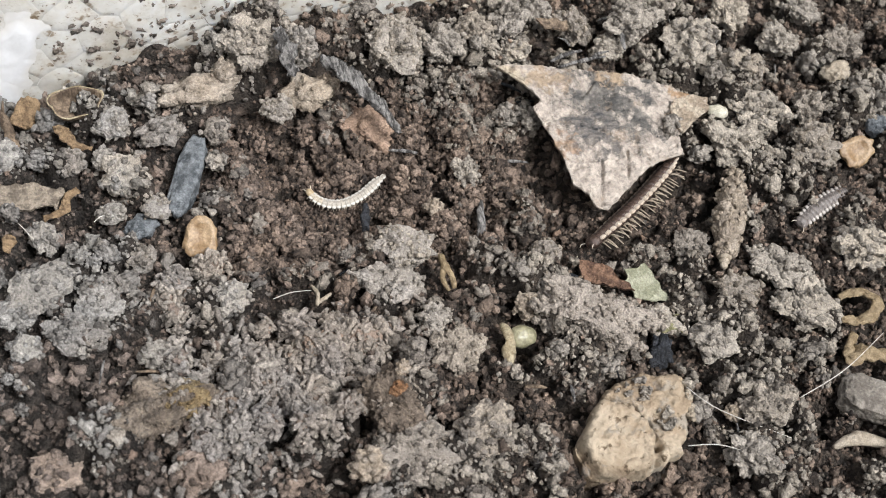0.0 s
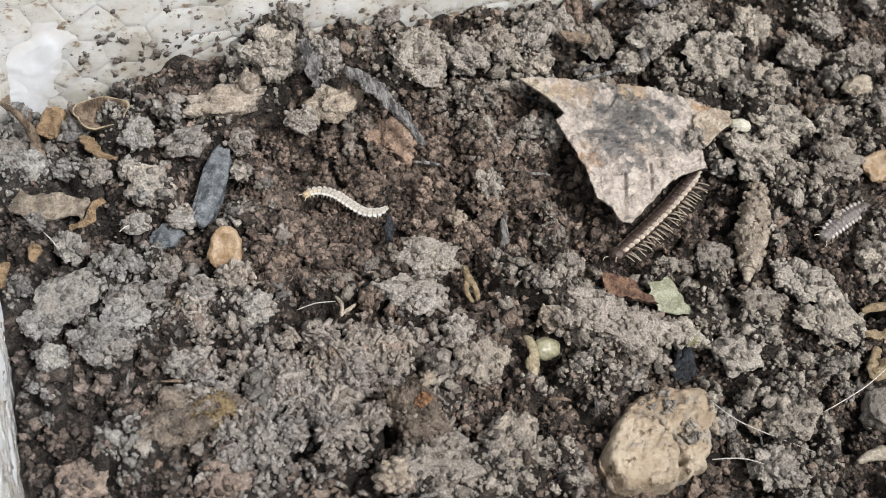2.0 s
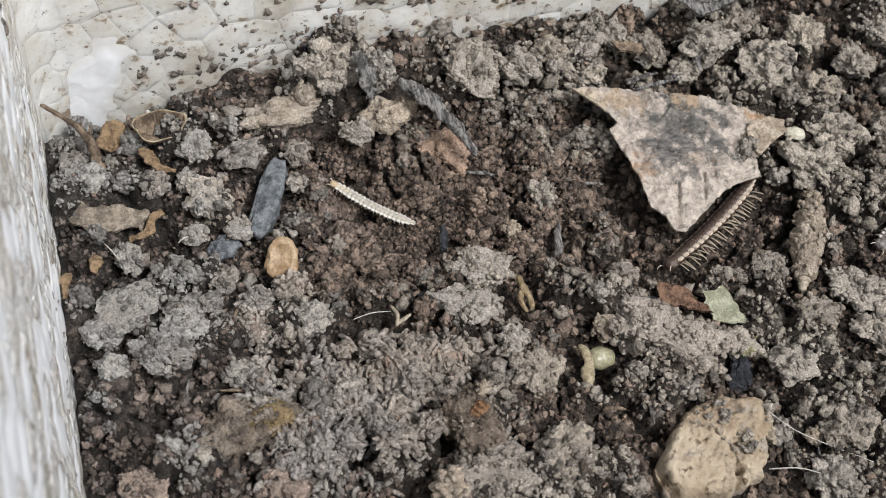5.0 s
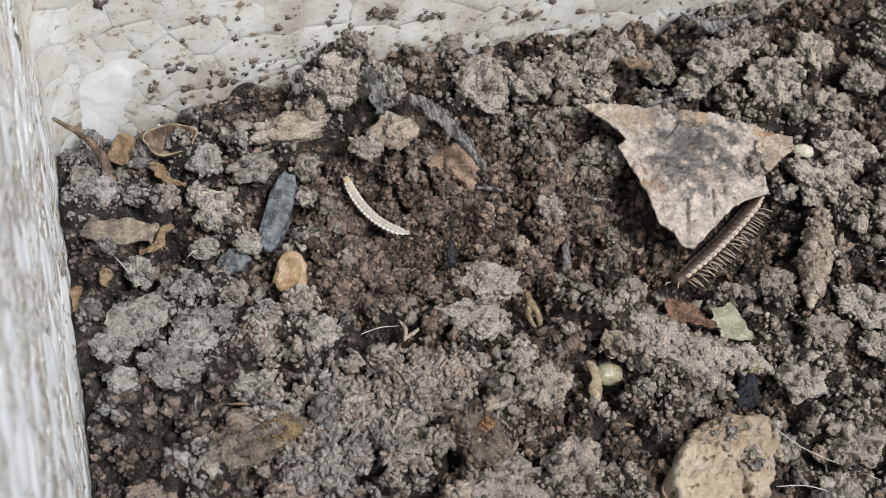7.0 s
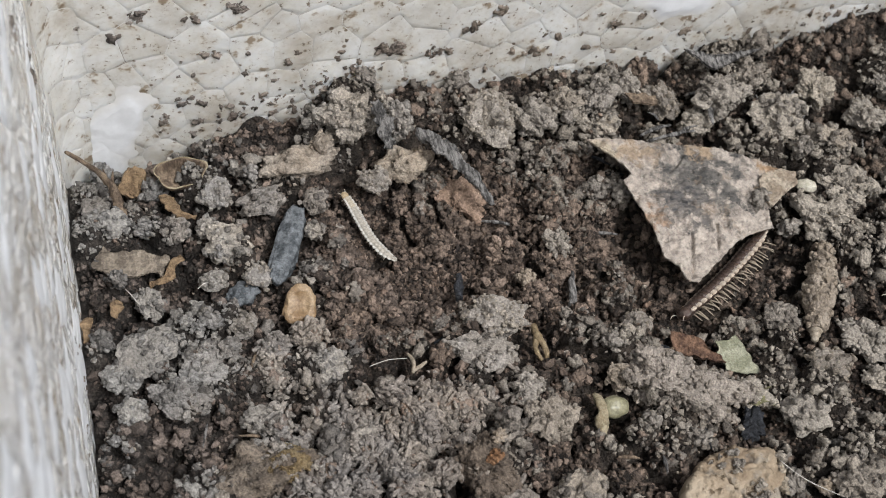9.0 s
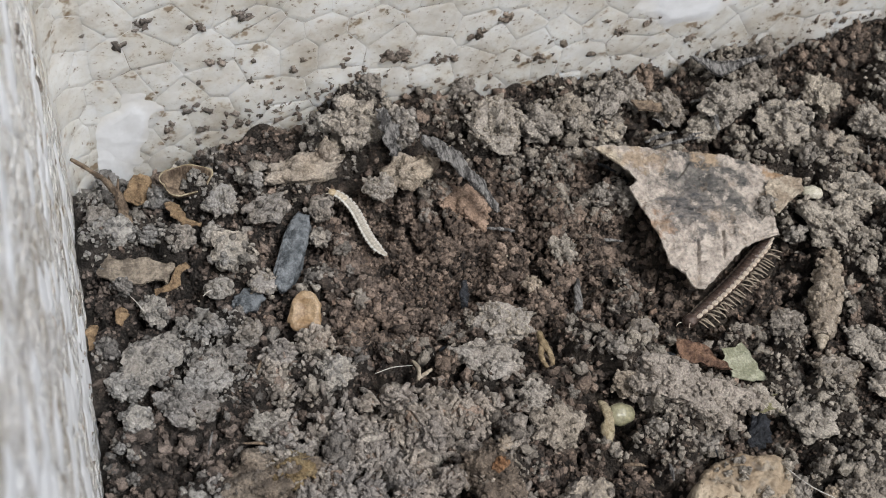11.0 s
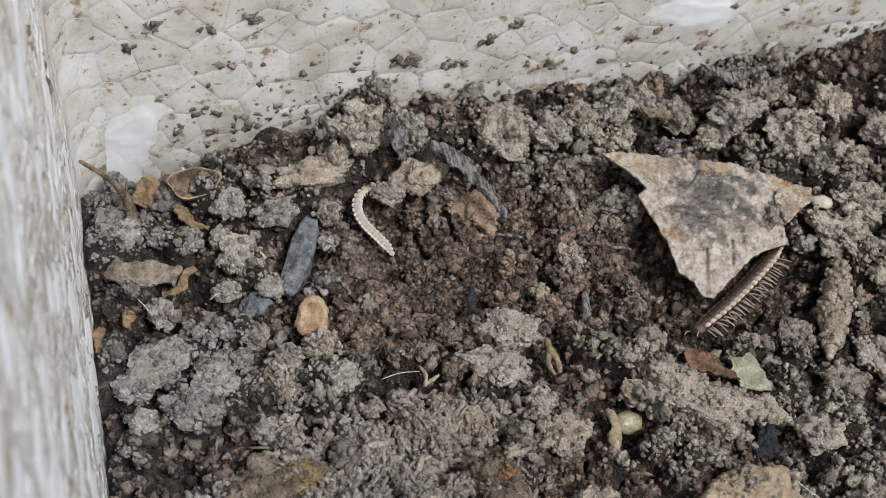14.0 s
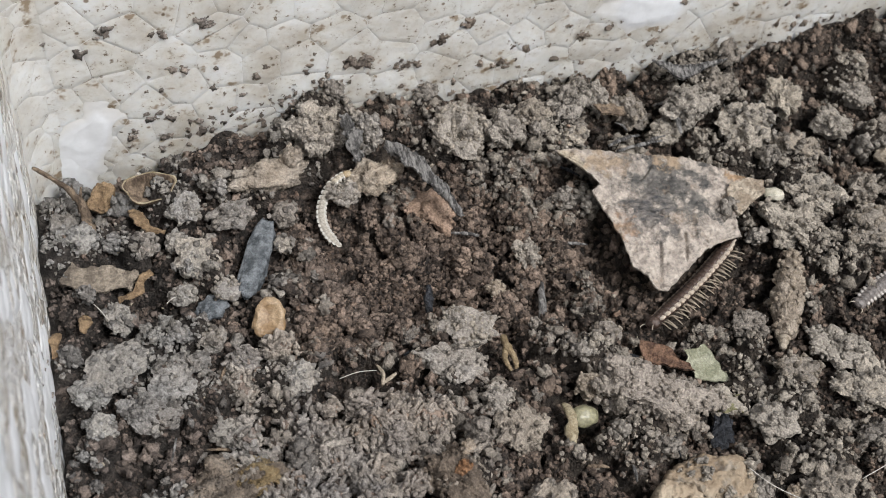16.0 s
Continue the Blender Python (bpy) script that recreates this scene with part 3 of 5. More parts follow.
SEED_WHITE = plain_material("cream_white_seed_coat", (0.30, 0.28, 0.215), (0.45, 0.42, 0.345), 0.8, 0.5, 0.05, 0.4)
SEED = plain_material("orange_seed_coat", (0.18, 0.112, 0.055), (0.27, 0.19, 0.112), 0.45, 0.5, 0.1, 0.5)
HUSK = plain_material("yellowish_husk", (0.15, 0.107, 0.057), (0.235, 0.177, 0.104), 0.8, 0.6, 0.15, 0.4)
HUSK_STRAW = plain_material("straw_husk", (0.19, 0.15, 0.088), (0.30, 0.255, 0.17), 0.8, 0.6, 0.15, 0.4)
HUSK_PALE = plain_material("pale_husk", (0.216, 0.178, 0.13), (0.314, 0.27, 0.211), 0.8, 0.65, 0.1, 0.4)
TWIG = plain_material("brown_twig", (0.07, 0.049, 0.034), (0.185, 0.138, 0.096), 0.8, 0.7, 0.2, 0.3, (1, 1, 0.3))
BARK_GREY = plain_material("grey_bark", (0.05, 0.047, 0.045), (0.235, 0.224, 0.212), 0.9, 0.8, 0.3, stretch=(1.6, 0.35, 1))
BARK_RUST = plain_material("rust_bark", (0.075, 0.040, 0.026), (0.17, 0.099, 0.063), 0.6, 0.7, 0.3)
GREEN_LEAF = plain_material("pale_green_leaf", (0.17, 0.17, 0.112), (0.275, 0.273, 0.198), 0.6, 0.6, 0.15)
GREEN_OLD = plain_material("olive_leaf_shred", (0.12, 0.11, 0.055), (0.22, 0.205, 0.115), 0.8, 0.6, 0.15)
SPROUT_GREEN = plain_material("pale_green_seed", (0.085, 0.08, 0.045), (0.215, 0.2, 0.125), 0.35, 0.4, 0.05, 0.5)
FLAKE = plain_material("grey_tan_flake", (0.10, 0.082, 0.064), (0.23, 0.193, 0.152), 0.5, 0.8, 0.25)
FIBRE = plain_material("white_fibre", (0.36, 0.338, 0.302), (0.468, 0.446, 0.41), 2.0, 0.6, 0.02)
CREAM = plain_material("cream_cuticle", (0.2640, 0.2393, 0.2004), (0.3520, 0.3262, 0.2821), 1.5, 0.5, 0.06, 0.4)
KEEL_CREAM = plain_material("whitish_keel", (0.3354, 0.3182, 0.2805), (0.4128, 0.3956, 0.3570), 1.5, 0.4, 0.05, 0.5)
FRONT_CREAM = plain_material("straw_cuticle", (0.30, 0.258, 0.195), (0.39, 0.347, 0.275), 1.5, 0.45, 0.06, 0.4)
HEAD_CREAM = plain_material("amber_head", (0.28, 0.21, 0.12), (0.37, 0.295, 0.19), 1.5, 0.4, 0.04, 0.5)
LEG_CREAM = plain_material("cream_leg", (0.396, 0.346, 0.274), (0.49, 0.446, 0.382), 3, 0.5, 0.02, 0.4)
BROWN_RING = plain_material("brown_cuticle", (0.026, 0.016, 0.012), (0.065, 0.041, 0.031), 1.0, 0.35, 0.08, 0.5)
BROWN_KEEL = plain_material("pale_keel", (0.3450, 0.2760, 0.2128), (0.4945, 0.4255, 0.3472), 1.5, 0.45, 0.05, 0.5)
BROWN_LEG = plain_material("straw_leg", (0.3000, 0.2500, 0.1900), (0.4700, 0.4100, 0.3300), 0.7, 0.5, 0.02, 0.4)
GREY_KEEL = plain_material("grey_keel", (0.24, 0.215, 0.195), (0.37, 0.34, 0.31), 1.5, 0.4, 0.05, 0.5)
GREY_RING = plain_material("grey_cuticle", (0.075, 0.064, 0.058), (0.165, 0.145, 0.133), 1.0, 0.35, 0.08, 0.5)


# ---- clods ----
def craggy(base, seed, size, crag=1.0):
    """A rough block of earth: large dents, cracks and knobs at three scales."""
    v, f = base
    out = np.empty_like(v)
    shift = Vector((seed * 5.7, seed * 2.9, seed * 1.3))
    for i, p in enumerate(v):
        q = Vector(p)
        k = 1 + 0.7 * noise.noise(q * 1.7 + shift) + crag * 0.18 * (0.5 - abs(noise.noise(q * size * 0.8 + shift)) * 2) + crag * 0.14 * noise.noise(q * size * 1.7 + shift)
        out[i] = p * max(k, 0.35)
    return out, f


def clod(cx, cy, cz, rx, ry, rz, turn, grain, mat, seed, label, count=None, pellets=False, core=0.82, name="soil_clod", group="soil clods"):
    """An aggregate of crumbs stuck together round a knobbly core."""
    r = np.random.default_rng(seed)
    v, f = craggy(BALL4 if max(rx, ry) > 2.2 else BALL3, seed, max(rx, ry), 1.5 if name == "clay_clod" else 1.0)
    CLEAR.extend((cx + k * math.cos(radians(turn)) * rx * 0.5, cy + k * math.sin(radians(turn)) * rx * 0.5, 0.75 * min(rx, ry)) for k in (-1, 0, 1))
    size = np.array([rx, ry, rz])
    core = 0.7 if pellets else core
    n = int(1.6 * count) if count else int(2.6 * (rx * ry + rx * rz + ry * rz) * 4.2 / 3 / (grain * grain * 2.2))
    pick = r.integers(len(v), size=n)
    on = v[pick] * size * (core + (0.14 if pellets else 0)) + r.normal(0, grain * 0.25, (n, 3))
    on = on[on[:, 2] > -0.5 * rz]
    gv, gf = gather(PELLETS if pellets else BEADS, on, (0.95 if pellets else 0.82) * grain * r.uniform(0.35, 1.15, len(on)))
    bed = float(np.median([ground_at(cx + dx * rx, cy + dy * ry) for dx in (-0.5, 0, 0.5) for dy in (-0.5, 0, 0.5)]))
    ob = empty(name, cx, cy, max(cz + 0.7, bed + 0.3 * rz), turn)
    # pellet clods get a darker core that stands for shade between the pellets
    mesh_object("core", v * size * core, f, SOIL_DARK if pellets else mat, ob, pellets or name == "clay_clod")
    mesh_object("crust", gv, gf, mat, ob)
    return tagged(ob, label, "soil clod", group)


PALE, CASTS = "pale dry crumbly soil clod", "dry clod of pinkish-grey rounded soil pellets"
GREYC, TANC = "dark grey crumbly soil clod", "tan-coloured smooth hard clay clod"
# x, y, sink below top, half sizes, turn, grain
clod(15.0, -14.3, 1.6, 9.0, 4.4, 2.8, -30, 0.55, SOIL_CAST, 1, "large pale porous soil clod with ragged edges", 380)
clod(8.5, -11.2, 0.5, 2.6, 1.8, 1.4, 10, 0.5, SOIL_TAN, 2, PALE)
clod(-5.1, 0.6, 0.4, 4.2, 2.9, 2.0, -10, 0.5, SOIL_PALE, 3, PALE)
clod(-8.6, -3.9, 0.2, 4.4, 2.6, 1.8, -25, 0.55, SOIL_PALE, 4, PALE)
clod(-44.2, -0.6, 1.0, 3.0, 2.7, 1.5, 0, 0.45, SOIL_PALE, 5, "flat-topped pale dry soil clod")
clod(-28.7, -3.2, -0.6, 2.7, 2.5, 1.8, 0, 0.4, SOIL_PALE, 6, PALE)
clod(-51.0, 3.8, 0.4, 4.6, 3.6, 1.5, 25, 0.55, SOIL_MID, 7, "broad grey-brown crumbly soil clod")
clod(-47.0, -4.0, 0.4, 4.2, 2.5, 1.6, -20, 0.6, SOIL_MID, 8, PALE)
r_ = np.random.default_rng(77)
spots = []
while len(spots) < 19:
    x, y = r_.uniform(-37, -14), r_.uniform(-23, -8)
    if all(math.hypot(x - p, y - q) > 4.1 for p, q in spots):
        spots.append((x, y))
for k, (x, y) in enumerate(spots):
    a = r_.uniform(1.3, 2.5)
    clod(x, y, float(lie(x, y)) + r_.uniform(0.2, 1.1), a, a * r_.uniform(0.7, 1.0), a * r_.uniform(0.6, 0.85), r_.uniform(0, 180), 0.62, SOIL_CAST, 100 + k, CASTS, int(17 * a * a), k % 4 > 0)
clod(-19.0, -12.4, 1.0, 3.2, 2.6, 2.0, 0, 0.62, SOIL_CAST, 13, CASTS, 151, True)
clod(-14.6, -12.2, 0.8, 3.0, 2.4, 1.9, 0, 0.62, SOIL_CAST, 14, CASTS, 130, True)
clod(-30.3, 3.2, -0.6, 2.6, 1.9, 1.5, 10, 0.62, SOIL_CAST, 15, CASTS, 110, True)
clod(-35.5, -2.0, -0.4, 1.9, 3.4, 1.5, 10, 0.62, SOIL_CAST, 16, CASTS, 121, True)
clod(-35.0, 2.0, -0.5, 2.0, 2.0, 1.4, 10, 0.62, SOIL_CAST, 17, CASTS, 90, True)
clod(-2.9, -15.8, 1.4, 3.6, 3.0, 2.4, 30, 0.5, SOIL_MID, 18, PALE)
clod(-4.6, -11.0, 0.4, 2.4, 2.0, 1.7, 0, 0.45, SOIL_PALE, 19, PALE)
clod(-3.2, -27.5, 2.6, 3.8, 3.2, 2.2, 30, 0.55, SOIL_MID, 20, PALE)
clod(-13.5, -22.3, 4.4, 3.6, 4.4, 3.2, 10, 0.55, SOIL_CLAY, 21, "tall brownish soil clod with a rusty grain")
clod(-12.3, -28.5, 3.6, 6.0, 3.6, 2.6, -8, 0.55, SOIL_MID, 22, PALE)
clod(-17.8, -29.2, 4.5, 2.4, 2.0, 1.7, 0, 0.6, SOIL_TAN, 23, PALE)
clod(-36.0, -25.0, 2.4, 3.2, 2.4, 1.6, 15, 0.55, SOIL_DARK, 24, GREYC)
clod(-52.0, -20.6, 0.6, 3.0, 2.4, 1.4, -10, 0.6, SOIL_DARK, 25, GREYC)
clod(-38.5, 18.2, 0.6, 3.2, 3.0, 2.0, 10, 0.55, SOIL_PALE, 26, PALE)
clod(-38.6, 26.8, 1.0, 2.6, 2.4, 1.9, 0, 0.5, SOIL_PALE, 27, PALE)
clod(-32.6, 24.5, 0.8, 3.4, 2.2, 1.7, 15, 0.5, SOIL_MID, 28, PALE)
clod(-35.0, 13.2, -0.4, 2.0, 2.0, 1.4, 0, 0.45, SOIL_PALE, 29, PALE)
clod(-18.6, 34.5, 2.0, 4.8, 4.0, 3.6, 10, 0.55, SOIL_PALE, 30, "tall crumbly soil clod against the foam wall")
clod(-11.5, 34.6, 2.2, 2.3, 3.4, 3.0, 0, 0.55, SOIL_PALE, 31, PALE)
clod(2.0, 32.5, 2.4, 4.6, 4.6, 3.4, 10, 0.55, SOIL_PALE, 32, "tall crumbly soil clod against the foam wall")
clod(8.6, 31.5, 2.0, 3.2, 3.2, 2.6, 10, 0.55, SOIL_PALE, 33, PALE)
clod(38.0, 30.5, 3.2, 4.6, 3.6, 3.0, 20, 0.6, SOIL_PALE, 34, PALE)
clod(46.0, 26.0, 2.6, 4.4, 4.0, 3.0, -20, 0.6, SOIL_PALE, 35, PALE)
clod(52.0, 20.0, 2.4, 4.0, 3.4, 2.6, -30, 0.6, SOIL_MID, 36, PALE)
clod(46.0, 7.0, 1.4, 5.4, 3.6, 2.6, -40, 0.55, SOIL_PALE, 37, PALE)
clod(51.5, 12.0, 1.6, 4.6, 3.4, 2.6, -20, 0.6, SOIL_PALE, 38, PALE)
clod(33.0, -6.6, 0.4, 2.6, 2.4, 1.8, 0, 0.5, SOIL_MID, 39, PALE)
clod(44.0, -12.5, 0.6, 4.4, 3.4, 2.2, -35, 0.55, SOIL_PALE, 40, PALE)
clod(45.0, -19.0, 0.8, 4.6, 3.6, 2.4, -25, 0.6, SOIL_PALE, 41, PALE)
clod(36.0, -16.0, 0.4, 3.2, 2.6, 1.9, 0, 0.55, SOIL_MID, 42, PALE)
clod(29.0, -31.2, 0.9, 1.5, 1.2, 1.0, 0, 0.45, SOIL_TAN, 170, "small yellowish-tan clay crumb", 24, name="clay_grain", group="")
clod(30.0, -21.5, 0.8, 3.0, 2.6, 2.0, 0, 0.55, SOIL_PALE, 43, PALE)
clod(24.5, -17.2, 0.8, 2.8, 2.2, 1.8, -20, 0.5, SOIL_PALE, 44, PALE)
clod(33.0, -32.0, 1.0, 4.0, 3.0, 2.2, 10, 0.55, SOIL_MID, 45, PALE)
clod(29.0, -37.0, 1.0, 3.6, 3.2, 2.2, 30, 0.55, SOIL_PALE, 46, PALE)
clod(13.3, -3.6, -0.4, 2.2, 2.0, 1.5, 0, 0.45, SOIL_MID, 47, PALE)
clod(6.6, 11.4, -0.6, 1.9, 2.5, 1.5, 10, 0.45, SOIL_PALE, 48, PALE)
clod(0.8, 6.8, -0.8, 1.4, 1.3, 1.1, 0, 0.4, SOIL_TAN, 49, PALE)
clod(57.5, -12.0, 0.8, 4.6, 3.4, 2.4, 10, 0.6, SOIL_PALE, 50, PALE)
clod(56.0, 4.0, 1.4, 4.0, 3.4, 2.4, 10, 0.6, SOIL_MID, 51, PALE)
for k, (x, y, a, b, c) in enumerate(((14.0, 33.0, 2.8, 2.4, 2.4), (19.5, 34.5, 3.4, 2.6, 2.6), (25.0, 36.0, 2.8, 2.2, 2.0), (29.5, 33.0, 3.2, 2.6, 2.4), (33.5, 28.0, 2.4, 2.2, 1.8), (19.0, 28.8, 2.6, 1.8, 1.7),
                                     (44.0, 34.0, 3.0, 2.4, 2.2), (54.0, 30.0, 3.4, 2.8, 2.4), (60.0, 24.0, 3.2, 2.6, 2.2), (-45.0, 22.0, 2.4, 2.0, 1.6), (-53.0, 24.0, 2.6, 2.2, 1.8), (-40.6, 21.6, 1.8, 1.5, 1.3),
                                     (-25.5, 23.6, 2.2, 1.8, 1.6), (-26.5, 19.0, 1.6, 1.5, 1.3))):
    clod(x, y, float(lie(x, y)) + 0.6, a, b, c, 37 * k, 0.5, SOIL_PALE if k % 3 else SOIL_MID, 80 + k, PALE)
for k, (x, y, a, b, c) in enumerate(((-41.0, 13.5, 2.0, 1.6, 1.3), (-38.0, 6.2, 2.2, 1.8, 1.4), (-49.6, 11.8, 2.6, 1.8, 1.2), (-54.4, 1.0, 2.6, 2.0, 1.6), (-40.6, 3.0, 1.8, 1.5, 1.2), (-55.0, 27.4, 2.4, 2.0, 1.6),
                                     (-53.4, -4.0, 2.2, 1.8, 1.4), (-38.6, -8.6, 2.4, 1.9, 1.5), (-46.5, 8.2, 1.5, 1.3, 1.0), (65.0, 28.0, 3.0, 2.4, 2.2), (70.0, 22.0, 3.2, 2.6, 2.2), (60.0, 12.0, 3.0, 2.4, 2.0))):
    clod(x, y, float(lie(x, y)) + 0.3, a, b, c, 53 * k, 0.5, SOIL_MID if k % 3 else SOIL_PALE, 140 + k, PALE if k % 3 == 0 else "grey-brown crumbly soil clod")
# tan clay lumps along the wall
clod(-26.6, 29.6, 1.6, 4.6, 2.4, 1.9, 8, 0.35, SOIL_TAN, 60, TANC, 24, core=0.95, name="clay_clod", group="clay clods")
clod(-22.7, 31.6, 2.4, 1.5, 2.0, 1.7, 0, 0.35, SOIL_TAN, 61, TANC, 30, core=0.95, name="clay_clod", group="clay clods")
clod(-11.8, 27.2, 1.2, 3.6, 2.6, 1.9, 15, 0.4, SOIL_TAN, 62, TANC, 40, core=0.92, name="clay_clod", group="clay clods")
clod(-16.6, 25.0, 1.2, 2.8, 2.0, 1.6, 0, 0.42, SOIL_PALE, 63, PALE)
clod(-4.6, 21.6, -1.2, 2.7, 3.6, 1.2, 20, 0.35, SOIL_RUST, 64, "reddish-brown clay lump half sunk in soil", 30, core=0.95, name="clay_clod", group="clay clods")
clod(-40.0, -16.9, 3.0, 5.4, 3.4, 2.6, 5, 0.4, SOIL_CLAY, 65, "grey-brown clay lump with rusty stains", 160, core=0.92, name="clay_clod", group="clay clods")
clod(-36.4, -16.4, 3.9, 2.6, 2.3, 1.9, 0, 0.4, SOIL_OCHRE, 66, "small rust-stained brown clay lump", 50, core=0.92, name="clay_clod", group="clay clods")
clod(-44.8, -19.7, 2.6, 1.0, 0.9, 0.8, 0, 0.4, SOIL_TAN, 67, TANC, 12, core=0.9, name="clay_clod", group="clay clods")
clod(-11.8, -19.6, 8.0, 1.0, 0.8, 0.8, 0, 0.35, SOIL_TAN, 69, "small yellowish grain on a soil clod", 12, name="clay_grain", group="")
clod(-13.0, -21.9, 7.8, 1.05, 0.9, 0.8, 0, 0.4, SOIL_ORANGE, 68, "small rusty grain on a soil clod", 12, name="clay_grain", group="")
# ---- stones ----
def stone(cx, cy, cz, rx, ry, rz, turn, mat, seed, name, label, rough=0.4, power=2.6, cracks=0.0):
    """A stone with flattened faces and worn edges."""
    v, f = BALL5 if cracks else BALL4
    v = np.sign(v) * np.abs(v) ** (2 / power)
    out, _ = lumpy((v, f), rough, 1.5, seed)
    fine = np.array([noise.noise(Vector(p) * 6 + Vector((seed, 0, 0))) + 0.8 * noise.noise(Vector(p) * 2.6 + Vector((0, seed, 0))) for p in out])
    split = np.array([abs(noise.noise(Vector(p) * 1.25 + Vector((seed, seed, 0)))) for p in out])
    out = out * (1 + 0.07 * fine[:, None] - cracks * np.exp(-((split / 0.03) ** 2))[:, None]) * (rx, ry, rz)
    ob = mesh_object(name, out, f, mat)
    ob.matrix_basis = pose(cx * MM, cy * MM, cz * MM, 0, 0, turn)
    return tagged(ob, label, "stone")


def slab(cx, cy, top, corners, lobe, hole):
    """A thick flat clay stone: an angular outline, a smoother raised lobe on its top, dents and a deep little hole."""
    ang = np.array([math.atan2(y - cy, x - cx) for x, y in corners])
    rad = np.array([math.hypot(x - cx, y - cy) for x, y in corners])
    order = np.argsort(ang)
    na, nr = 150, 46
    a = np.linspace(-math.pi, math.pi, na, endpoint=False)
    r = np.interp(a, ang[order], rad[order], period=2 * math.pi)
    r = np.convolve(np.pad(r, 1, mode="wrap"), np.ones(3) / 3, mode="valid")
    r = r + np.array([0.7 * noise.noise(Vector((math.cos(q) * 3, math.sin(q) * 3, 4))) + 0.5 * noise.noise(Vector((math.cos(q) * 8, math.sin(q) * 8, 9))) for q in a])
    v = []
    for k in range(nr):
        s = min(1.0, k / (nr - 8)) ** 0.8
        for q, w in zip(a, r):
            x, y = cx + math.cos(q) * w * s, cy + math.sin(q) * w * s
            p = Vector((x, y, 0.0))
            z = top + 0.5 * noise.noise(p * 0.3) + 0.42 * noise.noise(p * 0.8) + 0.26 * noise.noise(p * 2.0) + 0.13 * noise.noise(p * 4.5) - max(0.0, s - 0.87) ** 2 * 60
            d = math.hypot((x - lobe[0]) / lobe[2], (y - lobe[1]) / lobe[3]) + 0.16 * noise.noise(p * 0.7)
            z += 1.3 / (1 + math.exp((d - 1) * 30)) - 1.3 * math.exp(-((d - 1.06) / 0.07) ** 2)
            for hx, hy, hr, deep in hole:
                z -= deep * math.exp(-(((x - hx) ** 2 + (y - hy) ** 2) / hr**2) ** 2)
            if k > nr - 8:
                z -= (k - nr + 8) * 0.5
            v.append((x, y, z))
    v.append((cx, cy, top + 0.2))
    f = [[k * na + i, k * na + (i + 1) % na, (k + 1) * na + (i + 1) % na, (k + 1) * na + i] for k in range(nr - 1) for i in range(na)]
    base = empty("stone")
    tagged(base, "flat tan clay stone with a small hole and grey crumbs", "stone")
    mesh_object("block", np.array(v[na:-1]), [[q - na for q in g] for g in f[na:]] + [list(range(na))], STONE_TAN, base)
    return base


tan_stone = slab(16.5, -29.8, 2.5, ((10.1, -28.3), (7.7, -31.9), (7.9, -35.2), (11.9, -36.1), (16.1, -35.7), (20.9, -34.0), (23.1, -30.7), (24.2, -26.7), (24.4, -24.8), (21.1, -24.2), (17.4, -24.0), (12.3, -26.5)), (12.6, -32.0, 4.5, 5.2), ((17.5, -33.6, 0.55, 2.2), (17.0, -35.2, 0.5, 1.6), (20.2, -26.0, 0.7, 0.6)))
r_ = np.random.default_rng(91)
for x, y, n in ((18.4, -24.8, 5), (18.0, -26.6, 5), (17.4, -27.8, 3), (19.6, -30.2, 7), (19.6, -31.6, 5), (15.2, -25.6, 3)):
    at_ = np.column_stack([r_.normal(x, 0.5, n), r_.normal(y, 0.5, n), np.full(n, 2.75)])
    mesh_object("crumb", *gather(KNOBBLY, at_, r_.uniform(0.35, 0.7, n)), SOIL_PALE, tan_stone)
# pale crumbs added to stand for the stone's lit right edge
at_ = np.array([(22.9 + 1.1 * q, -31.6 + 5.2 * q, 2.3) for q in r_.random(26)]) + r_.normal(0, 0.12, (26, 3))
tagged(mesh_object("pale_crust", *gather(CRUMBS, at_, r_.uniform(0.25, 0.5, 26)), HUSK_PALE, tan_stone), "whitish crumbs standing for its lit edge")
stone(-30.4, 17.6, 0.2, 6.1, 1.75, 1.5, 66, SLATE, 9, "pebble", "smooth elongated blue-grey slate pebble", 0.2, 3.0)
stone(-37.5, 11.6, -1.0, 2.0, 1.6, 1.0, 20, SLATE, 11, "pebble", "small blue-grey slate chip in soil", 0.3)
stone(23.2, -20.8, 0.8, 2.0, 1.25, 1.0, 60, CHAR, 12, "charcoal_bit", "small black charcoal bit in soil", 0.9)


def foam_scar(x, z, width, height, proud, lean, seed):
    """Where the wall's skin is broken and the clean foam swells out: a low soft patch with a ragged rim."""
    nu, nv = 56, 72
    u, v = np.meshgrid(np.linspace(-1.25, 1.25, nu), np.linspace(-1.25, 1.25, nv), indexing="ij")
    out = np.empty((nu, nv))
    for i in range(nu):
        for j in range(nv):
            p = Vector((u[i, j] * width, v[i, j] * height, seed * 5.0))
            wave = 0.45 * noise.noise(p * 0.22) + 0.16 * noise.noise(p * 0.6) + 0.05 * noise.noise(p * 1.5)
            out[i, j] = np.clip(1.0 - math.hypot(u[i, j], v[i, j]) + 0.9 * wave, -0.3, 0.6)
    v3 = np.stack([x + u * width + lean * v * height, BACK + 0.03 - out * proud, z + v * height], -1).reshape(-1, 3)
    k = np.arange(nu * nv).reshape(nu, nv)
    f = np.stack([k[:-1, :-1], k[1:, :-1], k[1:, 1:], k[:-1, 1:]], -1).reshape(-1, 4)
    return tagged(mesh_object("broken_foam", v3, f, FOAM_BROKEN, wall_back), "clean white patch of broken foam")


